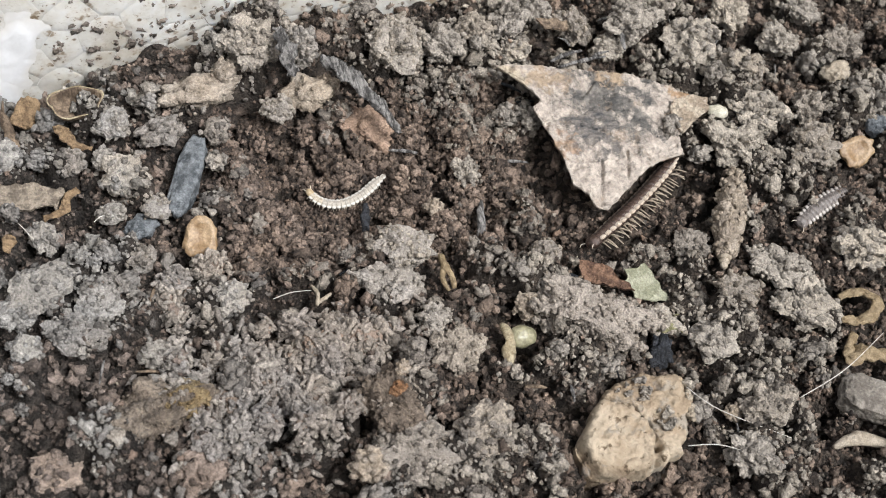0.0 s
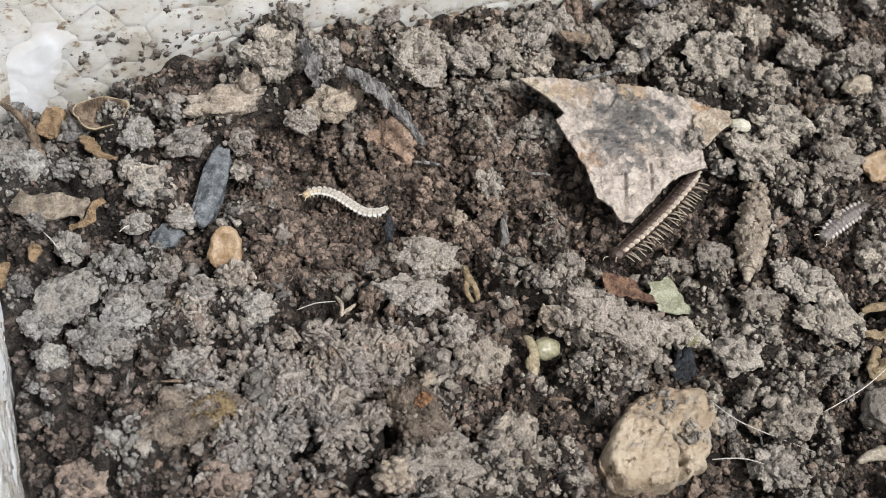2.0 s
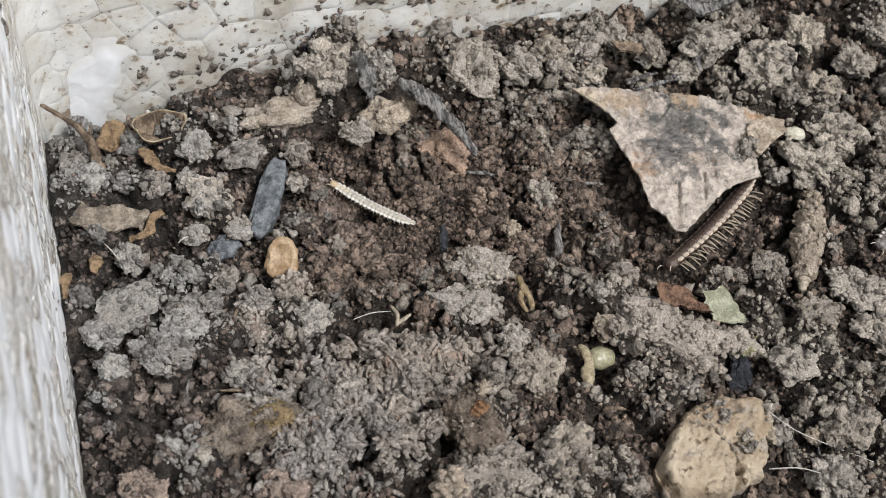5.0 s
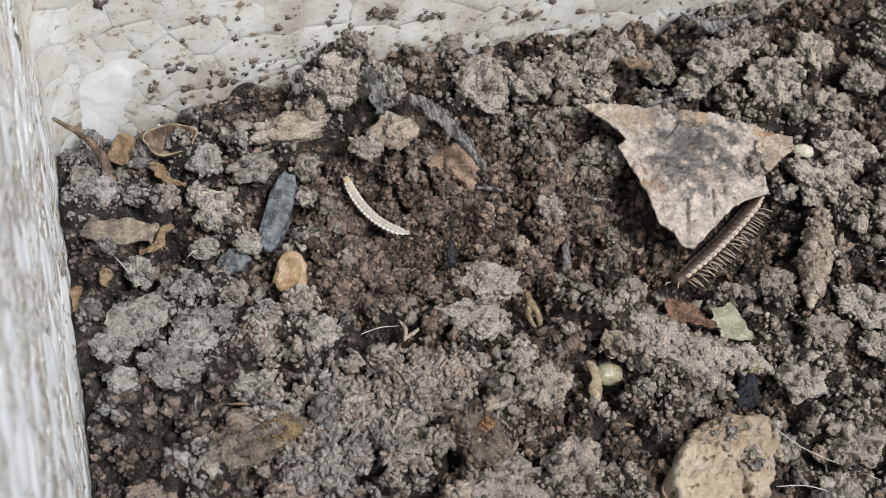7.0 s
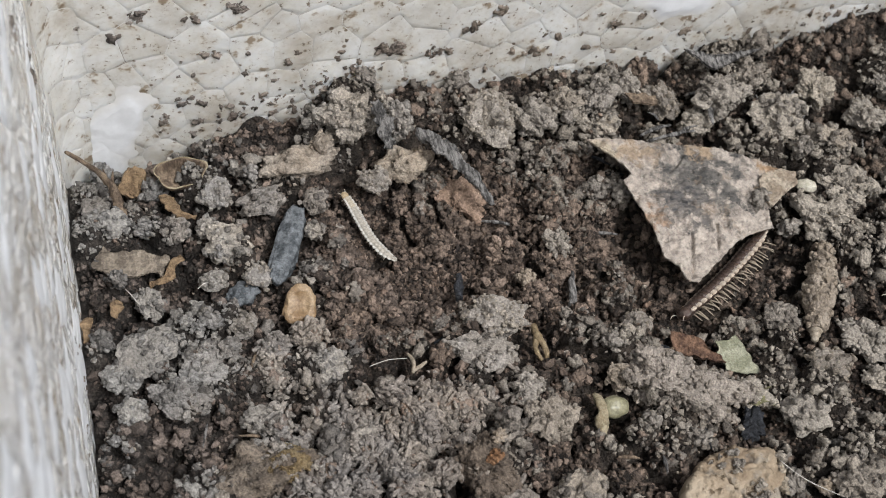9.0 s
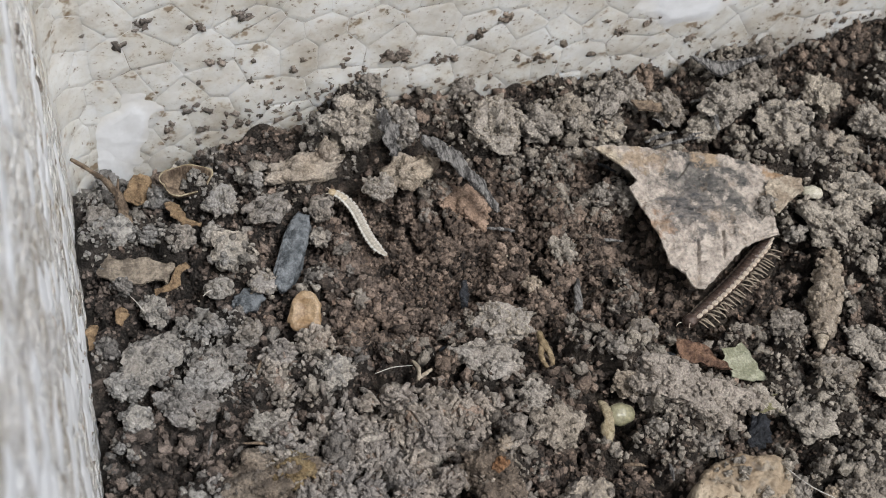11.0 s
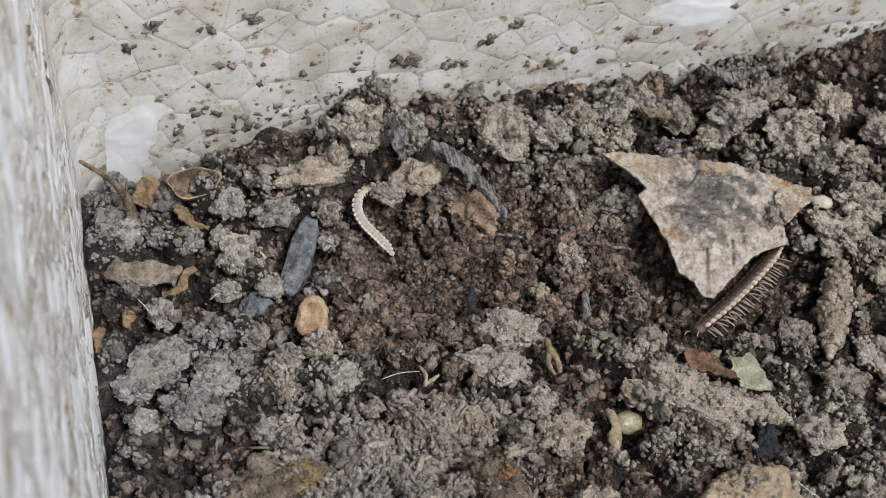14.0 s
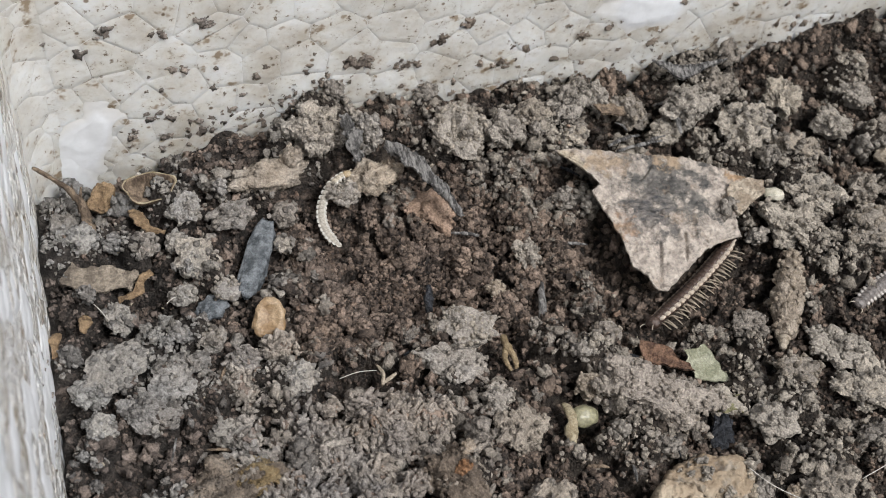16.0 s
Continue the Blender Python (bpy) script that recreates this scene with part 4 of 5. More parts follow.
foam_scar(-50.8, 1.0, 5.4, 8.3, 0.45, 0.25, 3)
foam_scar(-53.4, -6.5, 5.2, 7.0, 0.45, 0.15, 6)
foam_scar(33.0, 14.5, 8.6, 4.4, 0.45, 0.0, 9)


# ---- leaf ----
def sheet(name, corners, heights, thick, mat, parent, seed, fray=0.6, curl=0.5, n=44, label=""):
    """A thin crumpled sheet between four corners, with frayed edges and real thickness."""
    (ax, ay), (bx, by), (cx, cy), (dx, dy) = corners
    u, v = np.meshgrid(np.linspace(0, 1, n), np.linspace(0, 1, n), indexing="ij")
    w = [(1 - u) * (1 - v), u * (1 - v), u * v, (1 - u) * v]
    x = w[0] * ax + w[1] * bx + w[2] * cx + w[3] * dx
    y = w[0] * ay + w[1] * by + w[2] * cy + w[3] * dy
    z = sum(a * h for a, h in zip(w, heights))
    edge = np.exp(-np.minimum.reduce([u, 1 - u, v, 1 - v]) * 18)
    for i in range(n):
        for j in range(n):
            p = Vector((x[i, j] * 0.45 + seed * 9, y[i, j] * 0.45, seed))
            q = noise.noise_vector(p * 1.7)
            r = noise.noise_vector(p * 0.8)
            x[i, j] += fray * edge[i, j] * (q.x + 0.6 * r.x)
            y[i, j] += fray * edge[i, j] * (q.y + 0.6 * r.y)
            z[i, j] += curl * (noise.noise(p * 0.45) + 0.35 * noise.noise(p * 1.6)) + 0.16 * noise.noise(p * 3.1) + 0.12 * noise.noise(p * 6.5)
    top = np.stack([x, y, z], -1).reshape(-1, 3)
    low = top - np.array([0, 0, thick])
    k = np.arange(n * n).reshape(n, n)
    f = np.stack([k[:-1, :-1], k[1:, :-1], k[1:, 1:], k[:-1, 1:]], -1).reshape(-1, 4)
    rim = np.concatenate([k[:, 0], k[-1, 1:], k[-2::-1, -1], k[0, -2:0:-1]])
    nxt = np.roll(rim, -1)
    side = np.stack([rim, rim + n * n, nxt + n * n, nxt], -1)
    ob = mesh_object(name, np.concatenate([top, low]), np.concatenate([f[:, ::-1], f + n * n, side]), mat, parent)
    return tagged(ob, label)


def torn_sheet(name, centre, corners, plane, mat, parent, seed, folds, na=300, nr=64, thick=0.35):
    """A thin brittle crumpled sheet with a torn outline, lying on a tilted plane; folds are sharp creases from point to point."""
    cx, cy = centre
    ring = [np.array(p) - centre for p in corners]
    reach = []
    for k in range(na):
        d = np.array([math.cos(2 * math.pi * k / na), math.sin(2 * math.pi * k / na)])
        best = 0.0
        for p, q in zip(ring, ring[1:] + ring[:1]):
            e = q - p
            det = d[0] * e[1] - d[1] * e[0]
            if abs(det) > 1e-9:
                far, along_e = (p[0] * e[1] - p[1] * e[0]) / det, (p[0] * d[1] - p[1] * d[0]) / det
                if far > 0 and -1e-6 <= along_e <= 1 + 1e-6:
                    best = max(best, far)
        tip = Vector((cx + d[0] * best, cy + d[1] * best, seed))
        reach.append((d, best + 0.22 * noise.noise(tip * 0.9) + 0.16 * noise.noise(tip * 2.6)))
    top = []
    for i in range(1, nr + 1):
        for d, far in reach:
            x, y = cx + d[0] * far * i / nr, cy + d[1] * far * i / nr
            p = Vector((x, y, seed * 4.0))
            z = plane[0] + plane[1] * x + plane[2] * y + 0.8 * noise.noise(p * 0.16) + 0.42 * noise.noise(p * 0.5) + 0.28 * noise.noise(p * 1.2) + 0.17 * noise.noise(p * 2.8)
            for x0, y0, x1, y1, deep in folds:
                e, w = Vector((x1 - x0, y1 - y0)), Vector((x - x0 + 0.25 * noise.noise(p * 0.9), y - y0))
                t = min(1.0, max(0.0, w.dot(e) / e.length_squared))
                z -= deep * math.exp(-(((w - e * t).length / 0.2) ** 2))
            top.append((x, y, z))
    top = np.array(top + [(cx, cy, float(np.mean([p[2] for p in top[:na]])))])
    n = len(top)
    f = [[(i * na + k), (i * na + (k + 1) % na), ((i + 1) * na + (k + 1) % na), ((i + 1) * na + k)] for i in range(nr - 1) for k in range(na)]
    fan = [[n - 1, (k + 1) % na, k] for k in range(na)]
    rim = [(nr - 1) * na + k for k in range(na)]
    side = [[rim[k], rim[(k + 1) % na], rim[(k + 1) % na] + n, rim[k] + n] for k in range(na)]
    faces = [g[::-1] for g in f] + [g[::-1] for g in fan] + [[q + n for q in g] for g in f + fan] + [g[::-1] for g in side]
    return mesh_object(name, np.concatenate([top, top - np.array([0, 0, thick])]), faces, mat, parent)


leaf = empty("leaf_fragment")
tagged(leaf, "dry grey-brown torn leaf fragment propped over the soil", "leaf")
torn_sheet("blade", (27.6, 12.7), ((13.6, 24.3), (16.5, 24.1), (22.3, 22.9), (28.1, 21.7), (33.1, 20.5), (38.7, 18.3), (44.0, 15.3), (43.2, 13.5), (39.7, 11.4), (37.4, 9.9),
           (37.1, 6.7), (34.1, 6.4), (31.1, 5.4), (26.4, 2.3), (22.8, -0.3), (21.5, 0.0), (20.6, 2.3), (19.2, 4.0), (19.2, 8.5), (18.5, 12.7), (17.2, 16.8), (18.7, 17.7), (18.1, 18.8), (15.8, 21.9)),
           (5.23, -0.085, 0.095), LEAF, leaf, 1, ((24.7, 7.4, 22.2, 0.4, 0.8), (28.8, 8.4, 27.5, 4.0, 0.6), (21.0, 13.8, 27.1, 11.3, 0.5), (27.4, 19.8, 24.9, 17.7, 0.5), (37.0, 14.0, 37.2, 9.8, 0.8)))
torn_sheet("lobe", (40.4, 13.6), ((38.4, 15.2), (41.5, 16.1), (44.3, 15.4), (43.7, 13.3), (40.5, 11.5), (37.9, 9.7), (37.3, 12.1), (37.4, 13.7)), (5.75, -0.085, 0.095), LEAF_TAN, leaf, 3, (), 90, 16)
stone(44.8, 12.8, 3.0, 1.6, 1.0, 0.85, -20, SEED_WHITE, 14, "white_seed", "small cream-white seed beside the leaf", 0.1, 2.0)

scrap = empty("leaf_scrap")
tagged(scrap, "small pale green leaf scrap lying on soil", "leaf")
sheet("blade", ((22.2, -8.6), (25.2, -8.9), (27.0, -14.4), (21.8, -13.2)), (2.0, 2.2, 1.4, 1.6), 0.15, GREEN_LEAF, scrap, 5, 0.7, 0.4, 24)
scrap = empty("leaf_scrap")
tagged(scrap, "tiny yellowish-green leaf shred among soil crumbs", "leaf")
sheet("blade", ((22.8, -16.8), (27.0, -17.0), (27.2, -19.2), (23.4, -18.9)), (2.2, 2.4, 2.0, 2.1), 0.15, GREEN_OLD, scrap, 15, 0.7, 0.4, 20)
rust = empty("bark_scrap")
tagged(rust, "rust-brown curled bark scrap lying on soil", "bark")
sheet("flake", ((16.6, -6.2), (20.2, -8.2), (22.4, -12.4), (16.8, -9.0)), (1.6, 2.6, 2.0, 1.4), 0.3, BARK_RUST, rust, 6, 0.6, 0.5, 24)
flake = empty("bark_flake")
tagged(flake, "grey bark flake lying flat against the soil", "bark")
sheet("flake", ((-56.6, 21.2), (-45.6, 18.4), (-46.8, 15.6), (-55.4, 17.2)), (0.9, 0.5, 0.1, 0.5), 0.3, FLAKE, flake, 8, 1.1, 0.9, 36)


# ---- sticks, husks, fibres ----
def strand(name, points, radii, mat, parent=None, label="", category="", sides=8, rough=0.0, flat=1.0, steps=6):
    """A tapering round strand through some points."""
    pts = [Vector(p) for p in points]
    fine, rad = [], []
    for a in range(len(pts) - 1):
        p0, p1, p2, p3 = pts[max(a - 1, 0)], pts[a], pts[a + 1], pts[min(a + 2, len(pts) - 1)]
        for k in range(steps if a < len(pts) - 2 else steps + 1):
            t = k / steps
            fine.append(0.5 * (2 * p1 + (p2 - p0) * t + (2 * p0 - 5 * p1 + 4 * p2 - p3) * t * t + (3 * p1 - p0 - 3 * p2 + p3) * t**3))
            rad.append(radii[a] + (radii[a + 1] - radii[a]) * t)
    v, f = [], []
    for i, (p, r) in enumerate(zip(fine, rad)):
        d = (fine[min(i + 1, len(fine) - 1)] - fine[max(i - 1, 0)]).normalized()
        e1 = d.cross(Vector((0.3, 0.2, 1))).normalized()
        e2 = d.cross(e1)
        for k in range(sides):
            a = 2 * math.pi * k / sides
            q = p + (e1 * math.cos(a) + e2 * math.sin(a) * flat) * r
            q += (noise.noise_vector(q * 0.9) + 0.6 * noise.noise_vector(q * 2.6)) * (rough * r)
            v.append(q[:])
    m = len(fine)
    f = [[i * sides + k, i * sides + (k + 1) % sides, (i + 1) * sides + (k + 1) % sides, (i + 1) * sides + k] for i in range(m - 1) for k in range(sides)]
    f += [list(range(sides))[::-1], [(m - 1) * sides + k for k in range(sides)]]
    ob = mesh_object(name, v, f, mat, parent)
    return tagged(ob, label, category)


twig = empty("twig")
tagged(twig, "thin brown broken twig leaning towards the foam wall", "twig")
strand("stem", ((-50.6, 24.4, -1.0), (-51.6, 26.6, 1.6), (-52.6, 28.8, 4.6), (-54.6, 29.4, 7.6), (-57.2, 29.6, 11.0)), (0.85, 0.72, 0.55, 0.36, 0.24), TWIG, twig, rough=0.5)
strand("splinter", ((-52.2, 28.4, 4.0), (-51.8, 29.4, 6.0)), (0.35, 0.1), TWIG, twig)
strand("splinter", ((-52.6, 28.6, 4.2), (-53.0, 29.8, 6.2)), (0.3, 0.08), TWIG, twig)
strand("bark_stick", ((-9.8, 29.6, 6.0), (-7.6, 27.2, 6.0), (-5.4, 24.2, 5.5), (-3.4, 20.8, 4.6), (-1.5, 17.2, 3.1)), (0.8, 1.5, 1.25, 1.1, 0.4), BARK_GREY, label="rough flat grey bark strip lying across soil clods", category="stick", rough=0.5, flat=0.5, steps=12, sides=14)
strand("bark_stick", ((-15.0, 34.4, 7.8), (-14.6, 30.6, 7.6), (-14.2, 27.4, 5.6)), (0.6, 1.25, 0.8), BARK_GREY, label="short grey bark sliver between soil clods", category="stick", rough=0.8, flat=0.5, steps=12, sides=12)
strand("charcoal_sliver", ((7.7, 7.1, -1.2), (6.5, 3.3, -0.9), (5.7, 0.1, -1.2)), (0.3, 0.55, 0.4), BARK_GREY, label="dark fibrous wood sliver in soil", category="sliver", rough=0.6)
strand("charcoal_sliver", ((-7.8, 10.2, -2.2), (-8.4, 7.8, -1.9), (-9.0, 5.6, -2.3)), (0.3, 0.6, 0.4), CHAR, label="black wood sliver in soil", category="sliver", rough=0.6)
husk = empty("husk")
tagged(husk, "thin forked yellowish husk standing in soil", "husk")
strand("stalk", ((-0.6, -1.2, 0.4), (-0.8, -3.2, 0.9), (-0.2, -4.7, 0.6), (-0.2, -6.1, 0.0)), (0.45, 0.6, 0.4, 0.3), HUSK, husk, rough=0.4)
strand("stalk", ((-0.8, -3.0, 0.8), (-1.5, -4.7, 0.6), (-1.0, -6.3, 0.0)), (0.5, 0.35, 0.25), HUSK, husk, rough=0.4)
sprout = empty("sprouting_seed")
tagged(sprout, "pale green seed splitting from its yellowish husk", "seed")
kv, kf = lumpy(BALL4, 0.16, 1.1, 33, (2.0, 1.5, 1.25))
mesh_object("kernel", kv + np.array([5.9, -15.2, 1.1]), kf, SPROUT_GREEN, sprout)
strand("coat", ((3.8, -13.0, 1.4), (4.0, -15.2, 2.3), (3.3, -17.4, 2.2), (3.1, -19.2, 1.6)), (0.35, 0.8, 0.85, 0.4), HUSK_STRAW, sprout, rough=0.45, flat=0.6, sides=12)


def seed_coat(x, y, z, rz, size, mat, label, seed):
    """A cupped flat seed: a thick disc with a raised rim and a hollow in its middle."""
    v, f = BALL4
    r = np.hypot(v[:, 0], v[:, 1])
    out = np.sign(v) * np.abs(v) ** (0.72, 0.72, 1.0) * (1.0, 0.8, 0.26)
    out[:, 1] *= 1 - 0.18 * out[:, 0]
    out[:, 2] += np.where(v[:, 2] > 0, -0.2 * np.clip(1 - (r / 0.6) ** 2, 0, 1) + 0.05, 0) + 0.16 * out[:, 0] ** 2
    w = np.array([noise.noise(Vector(p) * 2.6 + Vector((seed * 3.0, 0, 0))) + 0.5 * noise.noise(Vector(p) * 6 + Vector((0, seed, 0))) for p in out])
    out = out * (1 + 0.16 * w[:, None]) * size
    ob = mesh_object("seed", out, f, mat)
    ob.matrix_basis = pose(x * MM, y * MM, z * MM, 0, 0, 0) @ pose(0, 0, 0, 24, -8, 0) @ pose(0, 0, 0, 0, 0, rz)
    return tagged(ob, label, "seed", "seeds in the soil")


seed_coat(-30.5, 7.4, 0.9, 70, 2.6, SEED, "orange-tan hollow seed lying on soil", 1)
seed_coat(-49.4, 33.0, -1.7, 60, 2.2, SEED_OLD, "orange-tan seed half sunk by the foam wall", 2)
seed_coat(64.0, 3.4, 1.2, 20, 2.6, SEED, "orange-tan hollow seed lying on soil", 3)
strand("seed_coat", ((-45.6, 28.4, 0.6), (-45.0, 26.4, 1.2), (-43.6, 24.6, 0.8), (-41.8, 24.2, 0.4)), tuple(1.1 * q for q in (0.7, 0.88, 0.60, 0.4)), SEED_OLD, label="curled orange seed coat on soil", category="seed coat", flat=0.34, sides=12, steps=9, rough=0.5)
strand("seed_coat", ((-44.4, 17.8, 0.4), (-45.9, 16.8, 0.8), (-46.7, 15.0, 0.6), (-49.2, 14.3, 0.2)), tuple(1.1 * q for q in (0.4, 0.64, 0.60, 0.5)), SEED_OLD, label="curled orange seed coat on soil", category="seed coat", flat=0.34, sides=12, steps=9, rough=0.5)
strand("seed_coat", ((-53.4, 12.6, 0.0), (-53.8, 11.4, 0.5), (-54.2, 10.4, 0.0)), tuple(1.1 * q for q in (0.5, 0.8, 0.5)), SEED_OLD, label="small orange seed coat on soil", category="seed coat", flat=0.34, sides=12, steps=9, rough=0.5)
strand("seed_coat", ((-57.2, 10.4, 0.6), (-57.8, 9.0, 0.8), (-58.0, 7.2, 0.2)), tuple(1.1 * q for q in (0.4, 0.6, 0.4)), SEED_OLD, label="thin orange seed coat beside the foam wall", category="seed coat", flat=0.34, sides=12, steps=9, rough=0.5)
strand("seed_coat", ((50.6, -18.5, 0.7), (53.5, -18.5, 1.3), (55.1, -20.2, 1.5), (54.2, -21.6, 1.5), (52.0, -22.6, 1.2), (49.4, -21.5, 0.7)), (0.5, 0.7, 0.9, 0.9, 0.8, 0.6), HUSK, label="curled yellowish seed coat on soil", category="seed coat", flat=0.6, sides=12, steps=9, rough=0.5)
strand("seed_coat", ((50.4, -24.0, 0.6), (48.5, -26.0, 1.0), (47.6, -27.9, 1.0), (49.9, -27.2, 1.2), (53.4, -28.2, 0.8)), (0.5, 0.7, 0.6, 1.3, 0.9), HUSK, label="split yellowish seed coat on soil", category="seed coat", flat=0.6, sides=12, steps=9, rough=0.5)
strand("husk_strip", ((39.8, -38.5, 1.2), (43.1, -38.2, 1.7), (48.0, -40.0, 1.0)), (0.3, 0.95, 0.5), HUSK_PALE, label="pale pointed husk strip on soil", category="husk", rough=0.3)
for pts in (((-23.4, -3.0, 0.2), (-21.0, -2.8, 0.7), (-18.4, -2.8, 0.3)), ((23.7, -27.0, 2.6), (26.5, -31.1, 3.1), (34.1, -36.5, 2.8)), ((20.9, -34.5, 2.6), (24.7, -35.4, 3.0), (28.4, -37.4, 2.8)),
            ((37.8, -31.6, 2.4), (45.0, -29.5, 3.0), (53.2, -25.4, 2.4)), ((-52.4, 14.1, 0.6), (-51.4, 12.2, 1.0), (-50.6, 10.5, 0.5)), ((-43.2, 12.2, 0.9), (-42.4, 12.7, 1.1), (-41.5, 13.0, 0.9))):
    strand("fibre", pts, (0.06, 0.07, 0.04), FIBRE, label="thin white fibre lying over soil", category="fibre", sides=5)
chip = empty("white_chip")
tagged(chip, "small whitish plant chip lying on soil", "plant chip")
strand("sliver", ((-18.2, -2.1, 0.2), (-17.8, -3.8, 0.6), (-18.2, -5.1, 0.3)), (0.16, 0.32, 0.24), HUSK_PALE, chip, rough=0.5)
strand("sliver", ((-18.1, -4.9, 0.3), (-17.1, -4.4, 0.6), (-16.1, -3.8, 0.5)), (0.2, 0.28, 0.16), HUSK_PALE, chip, rough=0.5)


scale = empty("bark_scale")
tagged(scale, "small orange-brown bark scale on soil clods", "bark")
sheet("flake", ((23.4, 33.4), (28.2, 32.2), (28.0, 30.8), (23.8, 31.6)), (4.2, 4.0, 3.6, 3.9), 0.3, TWIG, scale, 12, 0.5, 0.4, 20)
sliver = empty("grey_sliver")
tagged(sliver, "flat grey wood sliver leaning on soil by the wall", "sliver")
sheet("flake", ((34.4, 38.6), (38.6, 36.4), (46.0, 36.2), (38.0, 34.6)), (6.2, 6.4, 7.0, 5.6), 0.35, BARK_GREY, sliver, 13, 0.4, 0.4, 24)
def husk_bowl(x, y, z, a, b, depth, mat, rim_mat, parent):
    """An open, thin-walled half shell with a wavy pale rim, tipped forward."""
    n, rows = 40, 9
    ang = np.linspace(0, 2 * math.pi, n, endpoint=False)
    wave = 1 + 0.07 * np.sin(ang * 3 + 1) + 0.05 * np.sin(ang * 5)
    lift = 0.25 * np.sin(ang * 2 + 0.6) + 0.16 * np.sin(ang * 5 + 2)

    def layer(scale, drop):
        out = []
        for k in range(rows):
            q = k / (rows - 1) * 0.49 * math.pi
            r, low = math.cos(q) * scale, math.sin(q) * depth + drop
            px, py = a * r * wave * np.cos(ang), b * r * wave * np.sin(ang)
            out.append(np.column_stack([x + px, y + py, z - low + 0.45 * py + lift * (1 - k / rows)]))
        return np.concatenate(out)
    v = np.concatenate([layer(1.0, 0.0), layer(0.93, -0.05)])
    f = []
    for s, flip in ((0, 1), (rows * n, -1)):
        f += [[s + k * n + i, s + (k + 1) * n + i, s + (k + 1) * n + (i + 1) % n, s + k * n + (i + 1) % n][::flip] for k in range(rows - 1) for i in range(n)]
    f += [[i, (i + 1) % n, rows * n + (i + 1) % n, rows * n + i] for i in range(n)]
    mesh_object("bowl", v, f, mat, parent)
    edge = [tuple(p) for p in v[:n:2]]
    strand("rim", tuple(edge + edge[:1]), tuple(0.10 + 0.05 * math.sin(k * 1.9) for k in range(len(edge) + 1)), rim_mat, parent, "pale worn rim", sides=6, rough=0.3, steps=3)


shell = empty("seed_shell")
tagged(shell, "thin brown curled seed shell beside the foam wall", "seed shell")
husk_bowl(-43.0, 30.3, float(ground_at(np.array([-43.2]), np.array([30.3]))[0]) + 1.9, 3.5, 1.9, 2.2, TWIG, HUSK_STRAW, shell)
stone(66.6, 16.9, 2.6, 2.2, 1.6, 1.4, 10, HUSK_PALE, 21, "pale_pebble", "small whitish pebble among soil crumbs", 0.35)
stone(68.4, 6.5, 2.2, 1.8, 1.4, 1.2, 40, SLATE, 22, "pebble", "small grey slate chip in soil", 0.35)
stone(47.6, -33.8, 1.6, 4.2, 2.6, 1.7, -35, plain_material("grey_stone", (0.115, 0.1, 0.084), (0.215, 0.193, 0.165), 0.4, 0.85, 0.3), 23, "grey_stone", "grey blocky weathered stone lying on soil", 0.2, 3.6)


# ---- splinters, rust bits and grit ----
r_ = np.random.default_rng(31)
for k in range(46):
    x, y = (r_.uniform(16, 62), r_.uniform(18, 36)) if k < 22 else (r_.uniform(-52, 50), r_.uniform(-34, 30))
    z, a, n = float(lie(x, y)) + 0.9, r_.uniform(0, 6.28), r_.uniform(0.9, 2.6)
    if -24 < x < -2 and 7 < y < 29:
        x = x + 24.0
        z = float(lie(x, y)) + 0.9
    d = Vector((math.cos(a) * n, math.sin(a) * n, r_.uniform(-0.5, 0.5)))
    p = Vector((x, y, z))
    w = r_.uniform(0.12, 0.3)
    strand("wood_splinter", ((p - d)[:], (p + Vector((0, 0, 0.25)))[:], (p + d)[:]), (w * 0.6, w, w * 0.4), (BARK_GREY, CHAR, TWIG)[k % 3],
           label=("thin grey wood splinter among soil crumbs", "thin black charred splinter among soil crumbs", "thin brown wood splinter among soil crumbs")[k % 3], category="splinter", sides=6, rough=0.5)
    tagged(bpy.context.scene.objects[-1], group="wood splinters")
# slivers heaped between the leaf and the wall
for x0, y0, x1, y1, w in ((22.8, 24.9, 27.9, 25.9, 0.4), (23.9, 24.1, 31.4, 24.7, 0.35), (26.9, 27.7, 25.6, 29.3, 0.3), (35.6, 30.6, 34.7, 25.5, 0.45), (28.4, 24.7, 32.2, 25.6, 0.3)):
    z0, z1 = float(ground_at(x0, y0)) + 2.0, float(ground_at(x1, y1)) + 2.0
    high = max(z0, z1, float(ground_at((x0 + x1) / 2, (y0 + y1) / 2)) + 2.0, 4.2)
    strand("wood_splinter", ((x0, y0, high - 0.6), ((x0 + x1) / 2, (y0 + y1) / 2, high), (x1, y1, high - 0.3)), (w * 0.6, w, w * 0.5), BARK_GREY,
           label="flat grey wood splinter heaped on soil crumbs", category="splinter", sides=8, rough=0.5, flat=0.5)
    tagged(bpy.context.scene.objects[-1], group="wood splinters")
x, y = r_.uniform(-56, 70, 150), r_.uniform(-38, 38, 150)
tagged(mesh_object("rust_grit", *gather(CRUMBS, np.column_stack([x, y, ground_at(x, y) + 0.5])[:60], r_.uniform(0.25, 0.6, 60)), SOIL_RUST), "small rust-brown grit grains among soil crumbs", "grit", kind="stuff")
tagged(mesh_object("pale_grit", *gather(GRAINS, np.column_stack([x, y, ground_at(x, y) + 0.6])[60:], r_.uniform(0.12, 0.3, 90)), HUSK_PALE), "tiny whitish grit grains among soil crumbs", "grit", kind="stuff")

